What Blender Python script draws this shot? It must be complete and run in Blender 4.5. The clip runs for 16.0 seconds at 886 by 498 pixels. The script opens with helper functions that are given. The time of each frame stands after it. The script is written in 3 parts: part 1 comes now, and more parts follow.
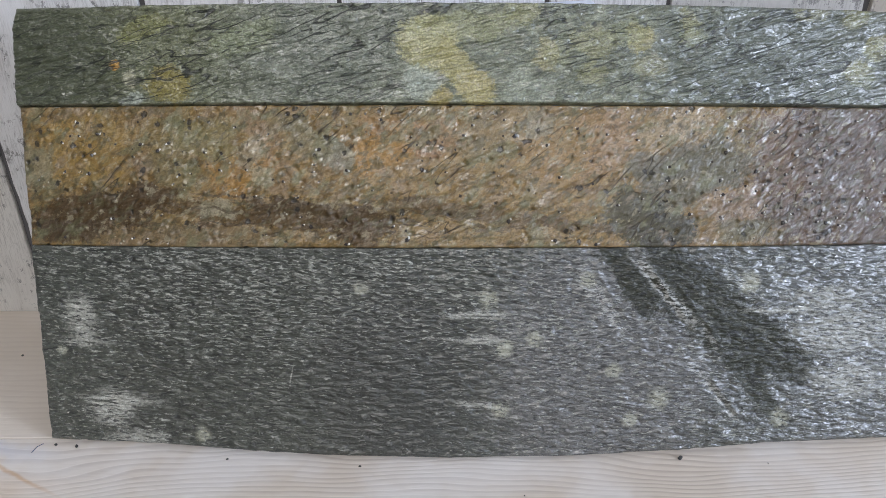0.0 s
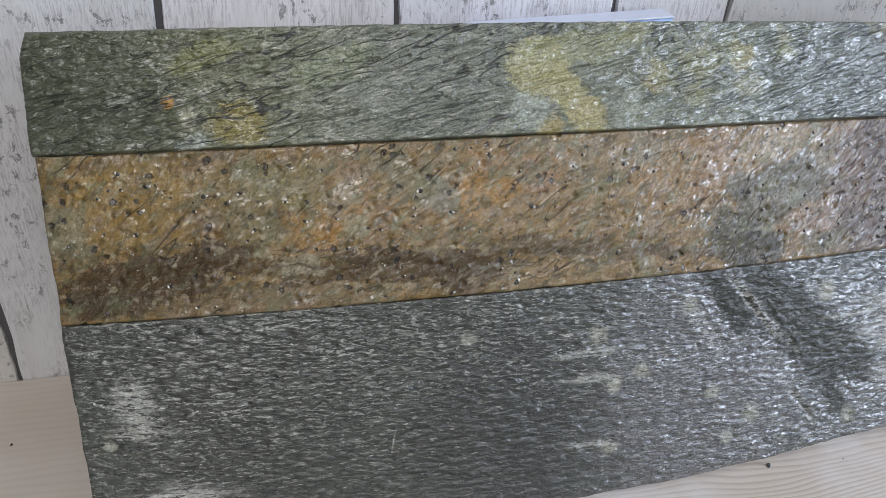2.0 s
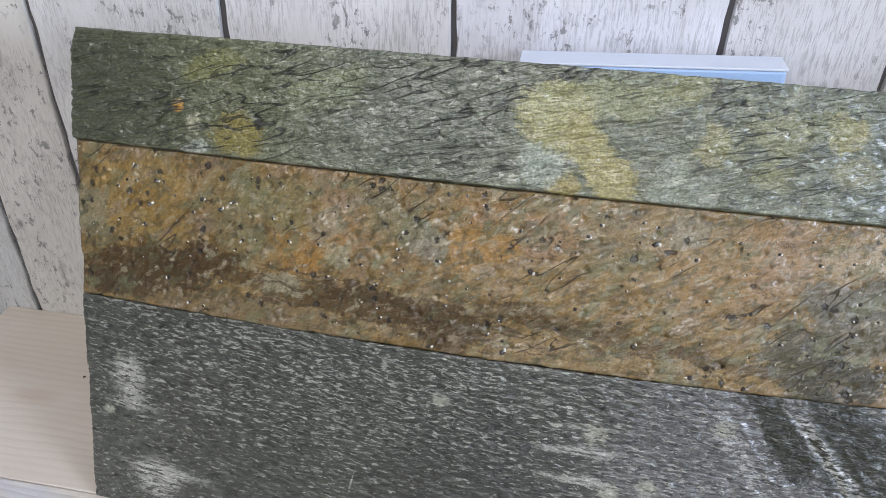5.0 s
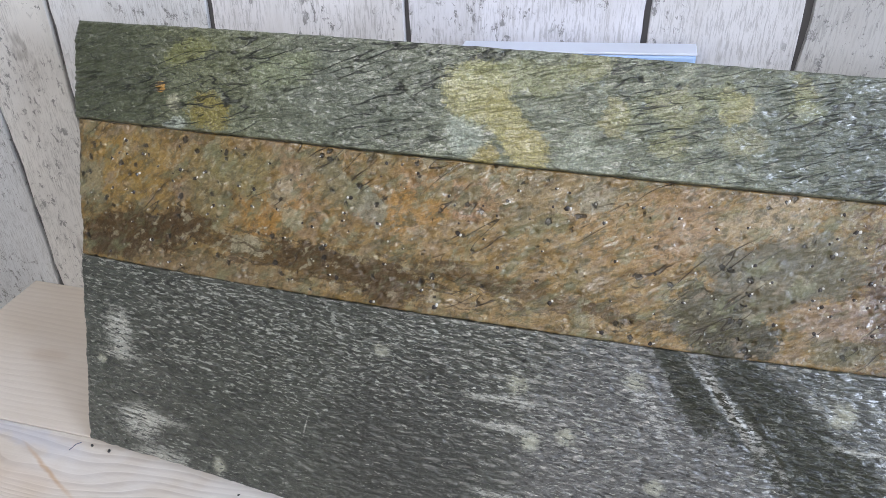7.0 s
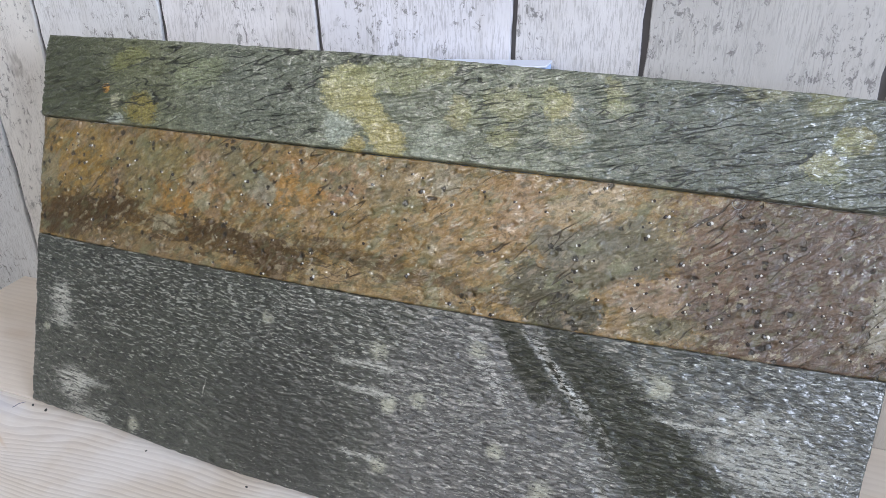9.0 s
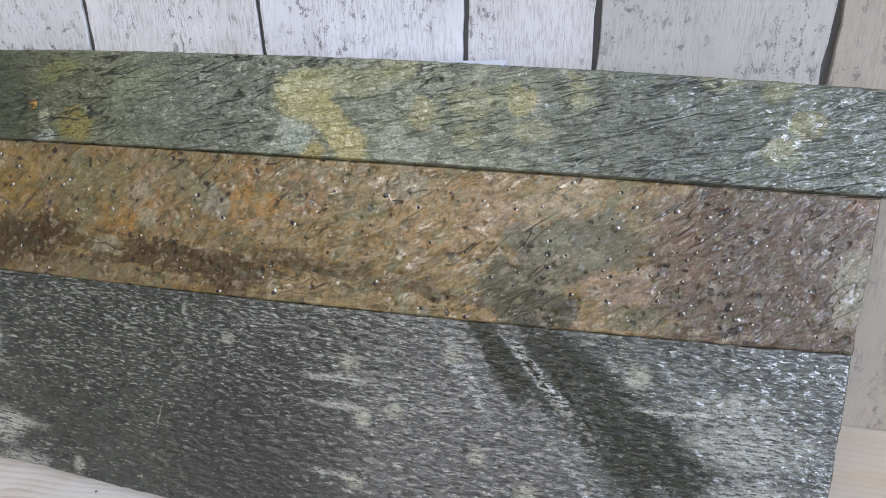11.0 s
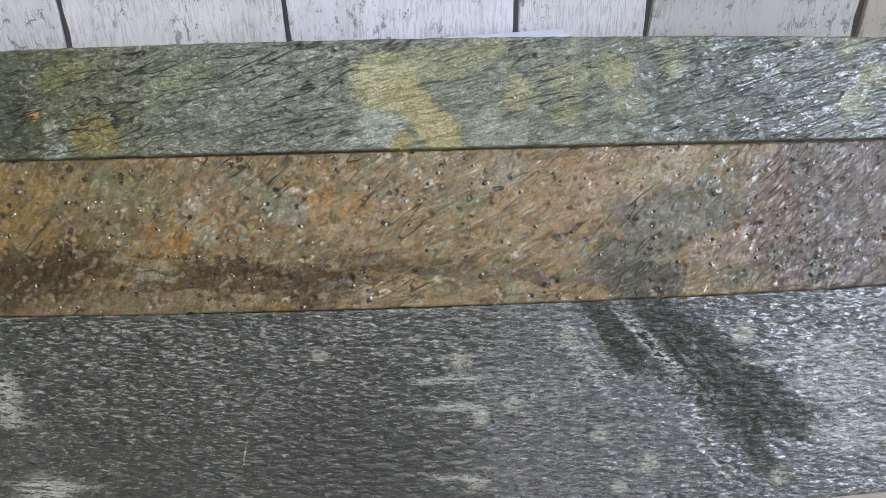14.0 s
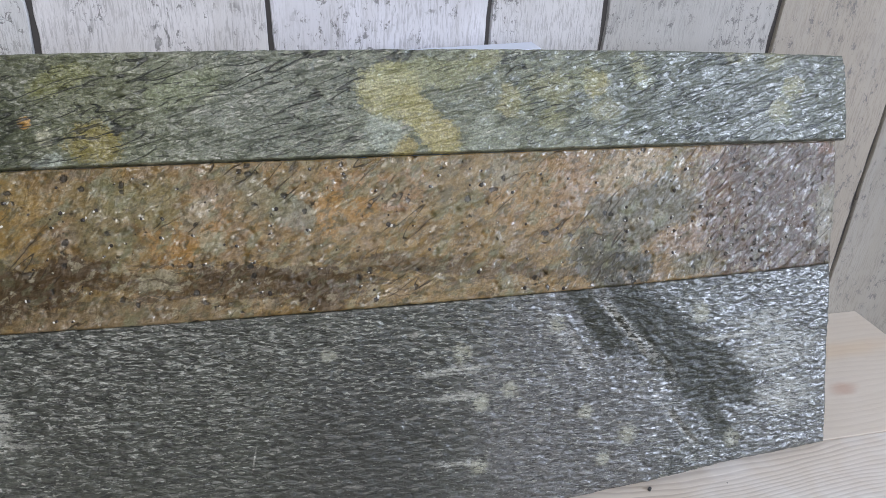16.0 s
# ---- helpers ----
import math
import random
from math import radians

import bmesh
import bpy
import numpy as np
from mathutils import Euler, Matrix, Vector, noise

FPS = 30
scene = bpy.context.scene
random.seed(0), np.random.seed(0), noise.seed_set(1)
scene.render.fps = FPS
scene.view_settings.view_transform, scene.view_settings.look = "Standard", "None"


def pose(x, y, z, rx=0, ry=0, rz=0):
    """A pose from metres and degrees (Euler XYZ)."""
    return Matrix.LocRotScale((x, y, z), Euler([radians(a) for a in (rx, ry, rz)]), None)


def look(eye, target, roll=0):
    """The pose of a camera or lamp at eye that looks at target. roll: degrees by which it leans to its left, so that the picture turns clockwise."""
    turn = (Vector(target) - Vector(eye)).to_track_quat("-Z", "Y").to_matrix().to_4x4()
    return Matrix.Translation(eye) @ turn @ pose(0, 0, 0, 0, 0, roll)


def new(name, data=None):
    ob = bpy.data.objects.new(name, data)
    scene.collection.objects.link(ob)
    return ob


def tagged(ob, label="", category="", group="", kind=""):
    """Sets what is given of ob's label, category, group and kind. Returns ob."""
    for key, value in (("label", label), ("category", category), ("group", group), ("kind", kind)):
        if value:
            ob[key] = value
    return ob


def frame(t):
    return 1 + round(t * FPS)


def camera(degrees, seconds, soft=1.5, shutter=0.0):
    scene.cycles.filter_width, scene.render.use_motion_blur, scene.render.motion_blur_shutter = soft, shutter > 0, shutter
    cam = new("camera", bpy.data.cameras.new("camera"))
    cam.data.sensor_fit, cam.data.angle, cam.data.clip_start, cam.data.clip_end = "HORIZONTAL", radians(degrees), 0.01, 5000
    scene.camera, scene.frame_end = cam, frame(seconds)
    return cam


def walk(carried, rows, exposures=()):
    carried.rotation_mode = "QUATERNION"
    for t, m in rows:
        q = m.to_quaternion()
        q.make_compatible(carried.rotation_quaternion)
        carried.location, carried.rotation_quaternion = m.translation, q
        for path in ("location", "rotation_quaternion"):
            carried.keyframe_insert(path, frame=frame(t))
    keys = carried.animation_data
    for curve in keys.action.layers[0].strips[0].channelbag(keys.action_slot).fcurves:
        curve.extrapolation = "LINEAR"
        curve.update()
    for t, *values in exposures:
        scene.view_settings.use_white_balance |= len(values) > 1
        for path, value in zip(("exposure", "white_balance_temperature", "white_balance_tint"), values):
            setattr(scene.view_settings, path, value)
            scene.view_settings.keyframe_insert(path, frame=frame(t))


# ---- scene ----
cam = camera(61.8, 16.0, soft=0.65)
PATH = [
    (0, (0.2746, -0.3931, 0.3749), (0.2770, 0.0437, 0.1316), 0.10),
    (0.5, (0.2213, -0.3760, 0.3774), (0.2532, 0.0547, 0.1255), 0.41),
    (1, (0.1634, -0.3496, 0.3829), (0.2282, 0.0715, 0.1212), 1.23),
    (1.5, (0.1308, -0.3304, 0.3886), (0.2252, 0.0838, 0.1248), 2.79),
    (2, (0.1079, -0.3060, 0.3970), (0.2240, 0.0998, 0.1290), 3.93),
    (2.5, (0.0970, -0.2850, 0.3989), (0.2242, 0.1148, 0.1269), 4.90),
    (3, (0.1081, -0.2632, 0.3995), (0.2257, 0.1371, 0.1239), 4.47),
    (3.5, (0.1427, -0.2402, 0.4005), (0.1995, 0.1640, 0.1118), 3.17),
    (4, (0.2046, -0.2471, 0.4079), (0.2040, 0.1590, 0.1162), 3.25),
    (4.2, (0.2181, -0.2509, 0.4090), (0.2009, 0.1561, 0.1192), 2.77),
    (6.3, (0.3198, -0.2739, 0.4218), (0.2214, 0.1256, 0.1376), 0.72),
    (6.5, (0.3154, -0.2800, 0.4179), (0.2249, 0.1236, 0.1370), 0.37),
    (7, (0.3462, -0.3023, 0.4104), (0.2410, 0.1042, 0.1390), -0.45),
    (7.5, (0.3866, -0.3214, 0.4070), (0.2590, 0.0871, 0.1484), -0.41),
    (8, (0.4188, -0.3254, 0.4031), (0.2827, 0.0919, 0.1636), -0.64),
    (8.5, (0.4453, -0.3347, 0.3973), (0.3022, 0.0840, 0.1646), -0.64),
    (9, (0.4835, -0.3470, 0.3848), (0.3338, 0.0739, 0.1602), -0.28),
    (9.2, (0.4953, -0.3547, 0.3840), (0.3509, 0.0680, 0.1594), 0.18),
    (11.3, (0.4228, -0.3506, 0.3703), (0.3465, 0.0955, 0.1577), -0.06),
    (11.5, (0.3930, -0.3481, 0.3711), (0.3355, 0.0990, 0.1548), 0.62),
    (12, (0.3140, -0.3349, 0.3930), (0.2953, 0.1081, 0.1618), 2.12),
    (12.5, (0.2791, -0.3355, 0.4048), (0.2768, 0.1017, 0.1623), 1.30),
    (13, (0.2920, -0.3380, 0.4096), (0.2763, 0.1014, 0.1716), 0.45),
    (13.5, (0.3028, -0.3403, 0.3902), (0.2818, 0.0978, 0.1500), 0.67),
    (14, (0.2812, -0.3371, 0.3815), (0.3004, 0.1006, 0.1405), -0.55),
    (14.5, (0.2601, -0.3532, 0.3816), (0.3215, 0.0834, 0.1459), 0.91),
    (15, (0.2422, -0.3548, 0.3861), (0.3307, 0.0788, 0.1532), 2.20),
    (15.5, (0.2291, -0.3570, 0.3873), (0.3318, 0.0738, 0.1551), 2.21),
    (16, (0.1898, -0.3504, 0.3864), (0.3051, 0.0764, 0.1529), 3.30),
]
EXPOSURE = [(0, -0.30), (1, -0.38), (2, -0.36), (3, -0.24), (4, -0.16), (6.5, -0.06), (9, -0.06), (11.5, -0.18), (12.5, -0.20), (14, -0.22), (16, -0.28)]
walk(cam, [(t, look(eye, target, roll)) for t, eye, target, roll in PATH], EXPOSURE)

# ---- daylight: overcast sky through a plain room's right window, plus an added front fill ----
WALL_Y = 0.1663
ROOM_X0, ROOM_X1, ROOM_Y0 = -1.9, 2.3, -1.75
FLOOR_Z, CEIL_Z = -0.78, 1.72
world = bpy.data.worlds.new("sky")
scene.world = world
world.use_nodes = True
wn = world.node_tree.nodes
sky = wn.new("ShaderNodeTexSky")
sky.sky_type, sky.sun_disc = "NISHITA", False
sky.sun_elevation, sky.sun_rotation = radians(40), radians(60)
world.node_tree.links.new(sky.outputs[0], wn["Background"].inputs[0])
wn["Background"].inputs[1].default_value = 0.1
sun = new("sun", bpy.data.lights.new("sun", "SUN"))
sun.data.energy, sun.data.angle, sun.data.color = 0.8, radians(20), (1, 0.97, 0.93)
sun.matrix_world = look((3, 3, 6), (0, 0, 0))


def opening_light(name, place, aim, width, height, power, colour):
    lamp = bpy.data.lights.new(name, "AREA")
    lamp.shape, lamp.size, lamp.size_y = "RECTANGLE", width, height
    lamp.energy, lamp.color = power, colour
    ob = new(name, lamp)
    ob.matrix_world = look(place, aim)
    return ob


WIN_R = (-1.50, -0.82, 0.30, 1.35)   # right wall: y from, to, z from, to
FILL_OPENING = (-0.65, 0.65, 1.12, 1.66)     # opening for the added fill, wall behind the camera: x from, to, z from, to
opening_light("daylight_right", (ROOM_X1 + 0.03, -1.16, 0.825), (0, -1.16, 0.825), 0.65, 1.02, 60, (0.84, 0.95, 1.18))
# fill lamp added behind the camera; no source is known there
opening_light("fill_front", (0.0, ROOM_Y0 - 0.03, 1.39), (0.0, 0, 1.39), 1.26, 0.52, 30, (1.0, 0.97, 0.95))


# ---- node helper ----
class Mat:
    def __init__(self, name):
        self.m = bpy.data.materials.new(name)
        self.m.use_nodes = True
        self.t = self.m.node_tree
        self.b = self.t.nodes["Principled BSDF"]
        self.rag = self.matte = None
        self.co = self.t.nodes.new("ShaderNodeTexCoord").outputs["Object"]

    def put(self, socket, value):
        if isinstance(value, bpy.types.NodeSocket):
            self.t.links.new(value, socket)
        elif value is not None:
            if isinstance(value, tuple) and len(value) == 3 and socket.type == "RGBA":
                value = (*value, 1)
            elif isinstance(value, (int, float)) and socket.type == "RGBA":
                value = (value, value, value, 1)
            socket.default_value = value

    def math(self, op, a, b=None, clamp=False):
        n = self.t.nodes.new("ShaderNodeMath")
        n.operation, n.use_clamp = op, clamp
        self.put(n.inputs[0], a)
        self.put(n.inputs[1], b)
        return n.outputs[0]

    def vmath(self, op, a, b=None, scale=None):
        n = self.t.nodes.new("ShaderNodeVectorMath")
        n.operation = op
        self.put(n.inputs[0], a)
        self.put(n.inputs[1], b)
        self.put(n.inputs[3], scale)
        return n.outputs["Value"] if op == "LENGTH" else n.outputs[0]

    def place(self, vec, loc, turn, size):
        n = self.t.nodes.new("ShaderNodeMapping")
        n.vector_type = "TEXTURE"
        self.put(n.inputs["Vector"], vec)
        n.inputs["Location"].default_value = loc
        n.inputs["Rotation"].default_value = (0, 0, radians(turn))
        n.inputs["Scale"].default_value = size
        return n.outputs[0]

    def noise(self, vec, scale=1.0, detail=3.0, rough=0.55, colour=False, distort=0.0):
        n = self.t.nodes.new("ShaderNodeTexNoise")
        self.put(n.inputs["Vector"], vec)
        n.inputs["Scale"].default_value, n.inputs["Detail"].default_value = scale, detail
        n.inputs["Roughness"].default_value, n.inputs["Distortion"].default_value = rough, distort
        return n.outputs["Color" if colour else "Fac"]

    def cells(self, vec, scale=1.0, feature="F1", out="Distance", jitter=1.0):
        n = self.t.nodes.new("ShaderNodeTexVoronoi")
        n.feature = feature
        self.put(n.inputs["Vector"], vec)
        n.inputs["Scale"].default_value, n.inputs["Randomness"].default_value = scale, jitter
        return n.outputs[out]

    def step(self, v, a, b, lo=0.0, hi=1.0):
        n = self.t.nodes.new("ShaderNodeMapRange")
        n.interpolation_type = "SMOOTHSTEP"
        self.put(n.inputs[0], v)
        for i, x in ((1, a), (2, b), (3, lo), (4, hi)):
            n.inputs[i].default_value = x
        return n.outputs[0]

    def ramp(self, v, stops):
        n = self.t.nodes.new("ShaderNodeValToRGB")
        self.put(n.inputs[0], v)
        e = n.color_ramp.elements
        while len(e) < len(stops):
            e.new(0.5)
        for k, (p, c) in zip(e, stops):
            k.position, k.color = p, (*c, 1)
        return n.outputs[0]

    def mix(self, fac, a, b, how="MIX"):
        n = self.t.nodes.new("ShaderNodeMix")
        n.data_type, n.blend_type = "RGBA", how
        self.put(n.inputs[0], fac)
        self.put(n.inputs[6], a)
        self.put(n.inputs[7], b)
        return n.outputs[2]

    def wobble(self, vec, scale, amount, detail=4.0):
        n = self.vmath("SUBTRACT", self.noise(vec, scale, detail, 0.6, colour=True), (0.5, 0.5, 0.5))
        return self.vmath("ADD", vec, self.vmath("SCALE", n, scale=amount))

    def blob(self, vec, cu, cv, ru, rv, turn=0.0, soft=0.25):
        """A ragged oval stain, 1 inside and 0 outside."""
        flat = self.vmath("MULTIPLY", vec, (1, 1, 0))
        d = self.vmath("LENGTH", self.place(flat, (cu, cv, 0), turn, (ru, rv, 1)))
        if self.rag is not None:
            d = self.math("ADD", d, self.rag)
        return self.step(d, 1 + soft, 1 - soft)

    def slab(self, vec, cu, cv, ru, rv, turn=0.0, soft=0.12):
        """A ragged stain with blunt ends."""
        p = self.place(self.vmath("MULTIPLY", vec, (1, 1, 0)), (cu, cv, 0), turn, (ru, rv, 1))
        p = self.vmath("MULTIPLY", p, p)
        d = self.math("POWER", self.vmath("LENGTH", self.vmath("MULTIPLY", p, p)), 0.25)
        if self.rag is not None:
            d = self.math("ADD", d, self.rag)
        return self.step(d, 1 + soft, 1 - soft)

    def threads(self, turn, size, width, seed, gaps, sway=0.0022):
        """Thin dark cleavage lines along one direction, broken here and there; size: their spacing along and across."""
        at = self.place(self.wobble(self.co, 40, sway, 2), (seed, seed * 0.6, 0), turn, (size[0], size[1], 0.03))
        n = self.math("ABSOLUTE", self.math("SUBTRACT", self.noise(at, 1, 1.5, 0.5), 0.5))
        cut = self.noise(self.place(self.co, (seed * 1.3, seed, 0), turn, (size[0] * 0.7, size[1] * 1.6, 0.03)), 1, 2, 0.6)
        return self.math("MULTIPLY", self.step(n, width, width * 0.35), self.step(cut, gaps - 0.04, gaps + 0.04))

    def dulled(self, mask):
        self.matte = mask if self.matte is None else self.math("MAXIMUM", self.matte, mask)
        return mask

    def ragged(self, amount):
        a = self.math("SUBTRACT", self.noise(self.co, 95, 6, 0.75), 0.5)
        b = self.math("SUBTRACT", self.noise(self.co, 420, 3, 0.7), 0.5)
        self.rag = self.math("ADD", self.math("MULTIPLY", a, amount), self.math("MULTIPLY", b, amount))

    def bump(self, height, strength, distance, below=None):
        n = self.t.nodes.new("ShaderNodeBump")
        n.inputs["Strength"].default_value, n.inputs["Distance"].default_value = strength, distance
        self.put(n.inputs["Height"], height)
        self.put(n.inputs["Normal"], below)
        return n.outputs[0]

    def flakes(self, size, turn, seed, rims=0.2):
        """Height of split cleavage flakes, about 0..1; size: their length and width."""
        at = self.place(self.wobble(self.co, 150, 0.0022, 2), (seed, seed * 0.7, 0), turn, (size[0], size[1], 0.006))
        a = self.noise(at, 1, 4, 0.62)
        edge = self.cells(at, 0.8, "DISTANCE_TO_EDGE")
        return self.math("ADD", a, self.math("MULTIPLY", self.step(edge, 0.0, 0.16), rims))

    def varnish(self, weight, rough, height, depth, size, tilt, dull, centre, spread):
        """A clear sealer over the flakes, each tilted a little its own way."""
        at = self.place(self.wobble(self.co, 210, 0.0020, 3), (0, 0, 0), size[2], (size[0], size[1], 0.004))
        lean = self.vmath("SCALE", self.vmath("SUBTRACT", self.cells(at, 1, out="Color"), (0.5, 0.5, 0.5)), scale=tilt)
        facet = self.vmath("NORMALIZE", self.vmath("ADD", self.bump(height, 1.0, depth), lean))
        bare = self.step(self.noise(self.co, 120, 3, 0.6), centre - spread, centre + spread, weight * dull, weight)
        if self.matte is not None:
            bare = self.math("MULTIPLY", bare, self.math("SUBTRACT", 1.0, self.math("MULTIPLY", self.matte, 0.75)))
        self.put(self.b.inputs["Coat Weight"], bare)
        self.put(self.b.inputs["Coat IOR"], 1.65)
        self.put(self.b.inputs["Coat Roughness"], rough)
        self.put(self.b.inputs["Coat Normal"], facet)

    def done(self, colour, rough, normal=None, spec=0.5, **more):
        self.put(self.b.inputs["Base Color"], colour)
        self.put(self.b.inputs["Roughness"], rough)
        self.put(self.b.inputs["Normal"], normal)
        self.put(self.b.inputs["Specular IOR Level"], spec)
        for k, v in more.items():
            self.put(self.b.inputs[k], v)
        return self.m


# ---- stone: coordinates run along the strip (x), up its face (y) and out of it (z), in metres ----
def stone_green():
    m = Mat("green_schist")
    c = m.co
    m.ragged(1.1)
    w = m.wobble(c, 45, 0.016)
    fine = m.noise(c, 700, 4, 0.7)
    mid = m.noise(m.place(c, (0, 0, 0), 14, (0.011, 0.0048, 0.02)), 1, 5, 0.68)
    col = m.ramp(mid, [(0.30, (0.060, 0.066, 0.052)), (0.44, (0.135, 0.142, 0.108)), (0.56, (0.215, 0.22, 0.170)), (0.72, (0.36, 0.36, 0.30))])
    # broad tones: olive start, dark slate middle, silvery end
    col = m.mix(m.math("MULTIPLY", m.blob(w, 0.055, 0.27, 0.085, 0.06, 0, 0.5), 0.5), col, (0.135, 0.135, 0.06))
    col = m.mix(m.math("MULTIPLY", m.blob(w, 0.01, 0.265, 0.060, 0.05, 0, 0.5), 0.75), col, (0.060, 0.068, 0.044))
    col = m.mix(m.math("MULTIPLY", m.blob(w, 0.2, 0.268, 0.06, 0.03, 0, 0.5), 0.5), col, (0.15, 0.16, 0.145))
    col = m.mix(m.math("MULTIPLY", m.blob(w, 0.47, 0.262, 0.055, 0.04, 0, 0.6), 0.5), col, (0.125, 0.14, 0.125))
    col = m.mix(m.math("MULTIPLY", m.blob(w, 0.56, 0.262, 0.12, 0.045, 0, 0.6), 0.65), col, (0.080, 0.085, 0.076))
    for cu, cv, ru, rv, tn, k, tone in (
            (0.268, 0.270, 0.019, 0.017, -20, 0.9, (0.40, 0.355, 0.19)), (0.284, 0.258, 0.017, 0.010, -50, 0.9, (0.40, 0.345, 0.17)),
            (0.298, 0.243, 0.014, 0.010, -30, 0.9, (0.40, 0.33, 0.155)), (0.272, 0.238, 0.010, 0.006, 0, 0.8, (0.38, 0.29, 0.11)),
            (0.290, 0.282, 0.035, 0.008, 4, 0.55, (0.33, 0.32, 0.17)), (0.403, 0.276, 0.010, 0.008, 0, 0.75, (0.38, 0.33, 0.16)),
            (0.344, 0.265, 0.007, 0.010, 0, 0.6, (0.36, 0.30, 0.15)), (0.100, 0.246, 0.015, 0.011, 0, 0.85, (0.27, 0.21, 0.06)),
            (0.083, 0.282, 0.017, 0.008, 20, 0.6, (0.24, 0.23, 0.09)), (0.0736, 0.2505, 0.005, 0.005, 0, 0.9, (0.40, 0.37, 0.28)),
            (0.0735, 0.237, 0.009, 0.006, 10, 0.85, (0.44, 0.45, 0.43)), (0.261, 0.246, 0.011, 0.011, 60, 0.75, (0.38, 0.40, 0.37)),
            (0.330, 0.242, 0.018, 0.010, 10, 0.5, (0.36, 0.37, 0.32)), (0.555, 0.255, 0.012, 0.009, 0, 0.5, (0.22, 0.22, 0.11)),
            (0.568, 0.271, 0.009, 0.007, 0, 0.5, (0.35, 0.29, 0.12)), (0.150, 0.275, 0.022, 0.011, 15, 0.45, (0.29, 0.31, 0.19)),
            (0.435, 0.285, 0.010, 0.006, -40, 0.6, (0.30, 0.27, 0.14)), (0.373, 0.273, 0.014, 0.010, -20, 0.42, (0.32, 0.29, 0.13)), (0.395, 0.279, 0.012, 0.007, 17, 0.42, (0.29, 0.29, 0.17)), (0.409, 0.258, 0.012, 0.008, 4, 0.42, (0.34, 0.30, 0.17)), (0.372, 0.252, 0.010, 0.007, -9, 0.42, (0.32, 0.29, 0.13)), (0.438, 0.279, 0.010, 0.009, 28, 0.42, (0.29, 0.29, 0.17)), (0.518, 0.294, 0.012, 0.008, 15, 0.42, (0.34, 0.30, 0.17)), (0.552, 0.293, 0.012, 0.007, 2, 0.42, (0.32, 0.29, 0.13)), (0.565, 0.269, 0.009, 0.006, -11, 0.42, (0.29, 0.29, 0.17)), (0.552, 0.258, 0.010, 0.007, 26, 0.42, (0.34, 0.30, 0.17)), (0.327, 0.291, 0.012, 0.007, 13, 0.42, (0.32, 0.29, 0.13)), (0.349, 0.266, 0.009, 0.009, 0, 0.42, (0.29, 0.29, 0.17))):
        col = m.mix(m.math("MULTIPLY", m.blob(w, cu, cv, ru, rv, tn, 0.18), k), col, tone)
    col = m.mix(m.blob(m.wobble(c, 200, 0.004), 0.0640, 0.2588, 0.0032, 0.0030, 30, 0.2), col, (0.50, 0.26, 0.07))
    # thin dark foliation lines that climb along the strip
    where = m.step(m.noise(c, 16, 2), 0.36, 0.54, 0.35, 1.0)
    line = m.math("MAXIMUM", m.threads(17, (0.040, 0.0075), 0.026, 0.2, 0.48), m.math("MULTIPLY", m.threads(15, (0.024, 0.0048), 0.034, 0.7, 0.53), 0.85))
    line = m.math("MAXIMUM", line, m.math("MULTIPLY", m.threads(12, (0.009, 0.0024), 0.040, 1.1, 0.57), 0.6))
    line = m.math("MULTIPLY", line, where)
    yellow = m.blob(w, 0.285, 0.256, 0.035, 0.028, -35, 0.4)
    line = m.math("MULTIPLY", line, m.math("SUBTRACT", 1.0, m.math("MULTIPLY", yellow, 0.55)))
    col = m.mix(m.math("MULTIPLY", line, 0.93), col, (0.016, 0.018, 0.016))
    col = m.mix(0.55, col, m.ramp(fine, [(0.34, (0.25, 0.25, 0.25)), (0.5, (0.85, 0.85, 0.85)), (0.68, (2.0, 2.0, 1.95))]), "MULTIPLY")
    rough = m.step(m.noise(c, 260, 3), 0.35, 0.65, 0.28, 0.42)
    h = m.math("ADD", m.flakes((0.0060, 0.0022), 14, 0.2), m.math("ADD", m.math("MULTIPLY", line, -0.55), m.math("MULTIPLY", fine, 0.22)))
    m.dulled(line)
    m.varnish(1.0, 0.26, h, 0.0003, (0.0034, 0.0016, 15), 0.26, 0.35, 0.54, 0.06)
    return m.done(m.mix(1.0, col, (0.80, 0.85, 0.75), "MULTIPLY"), rough, m.bump(h, 0.8, 0.0013), 0.7)


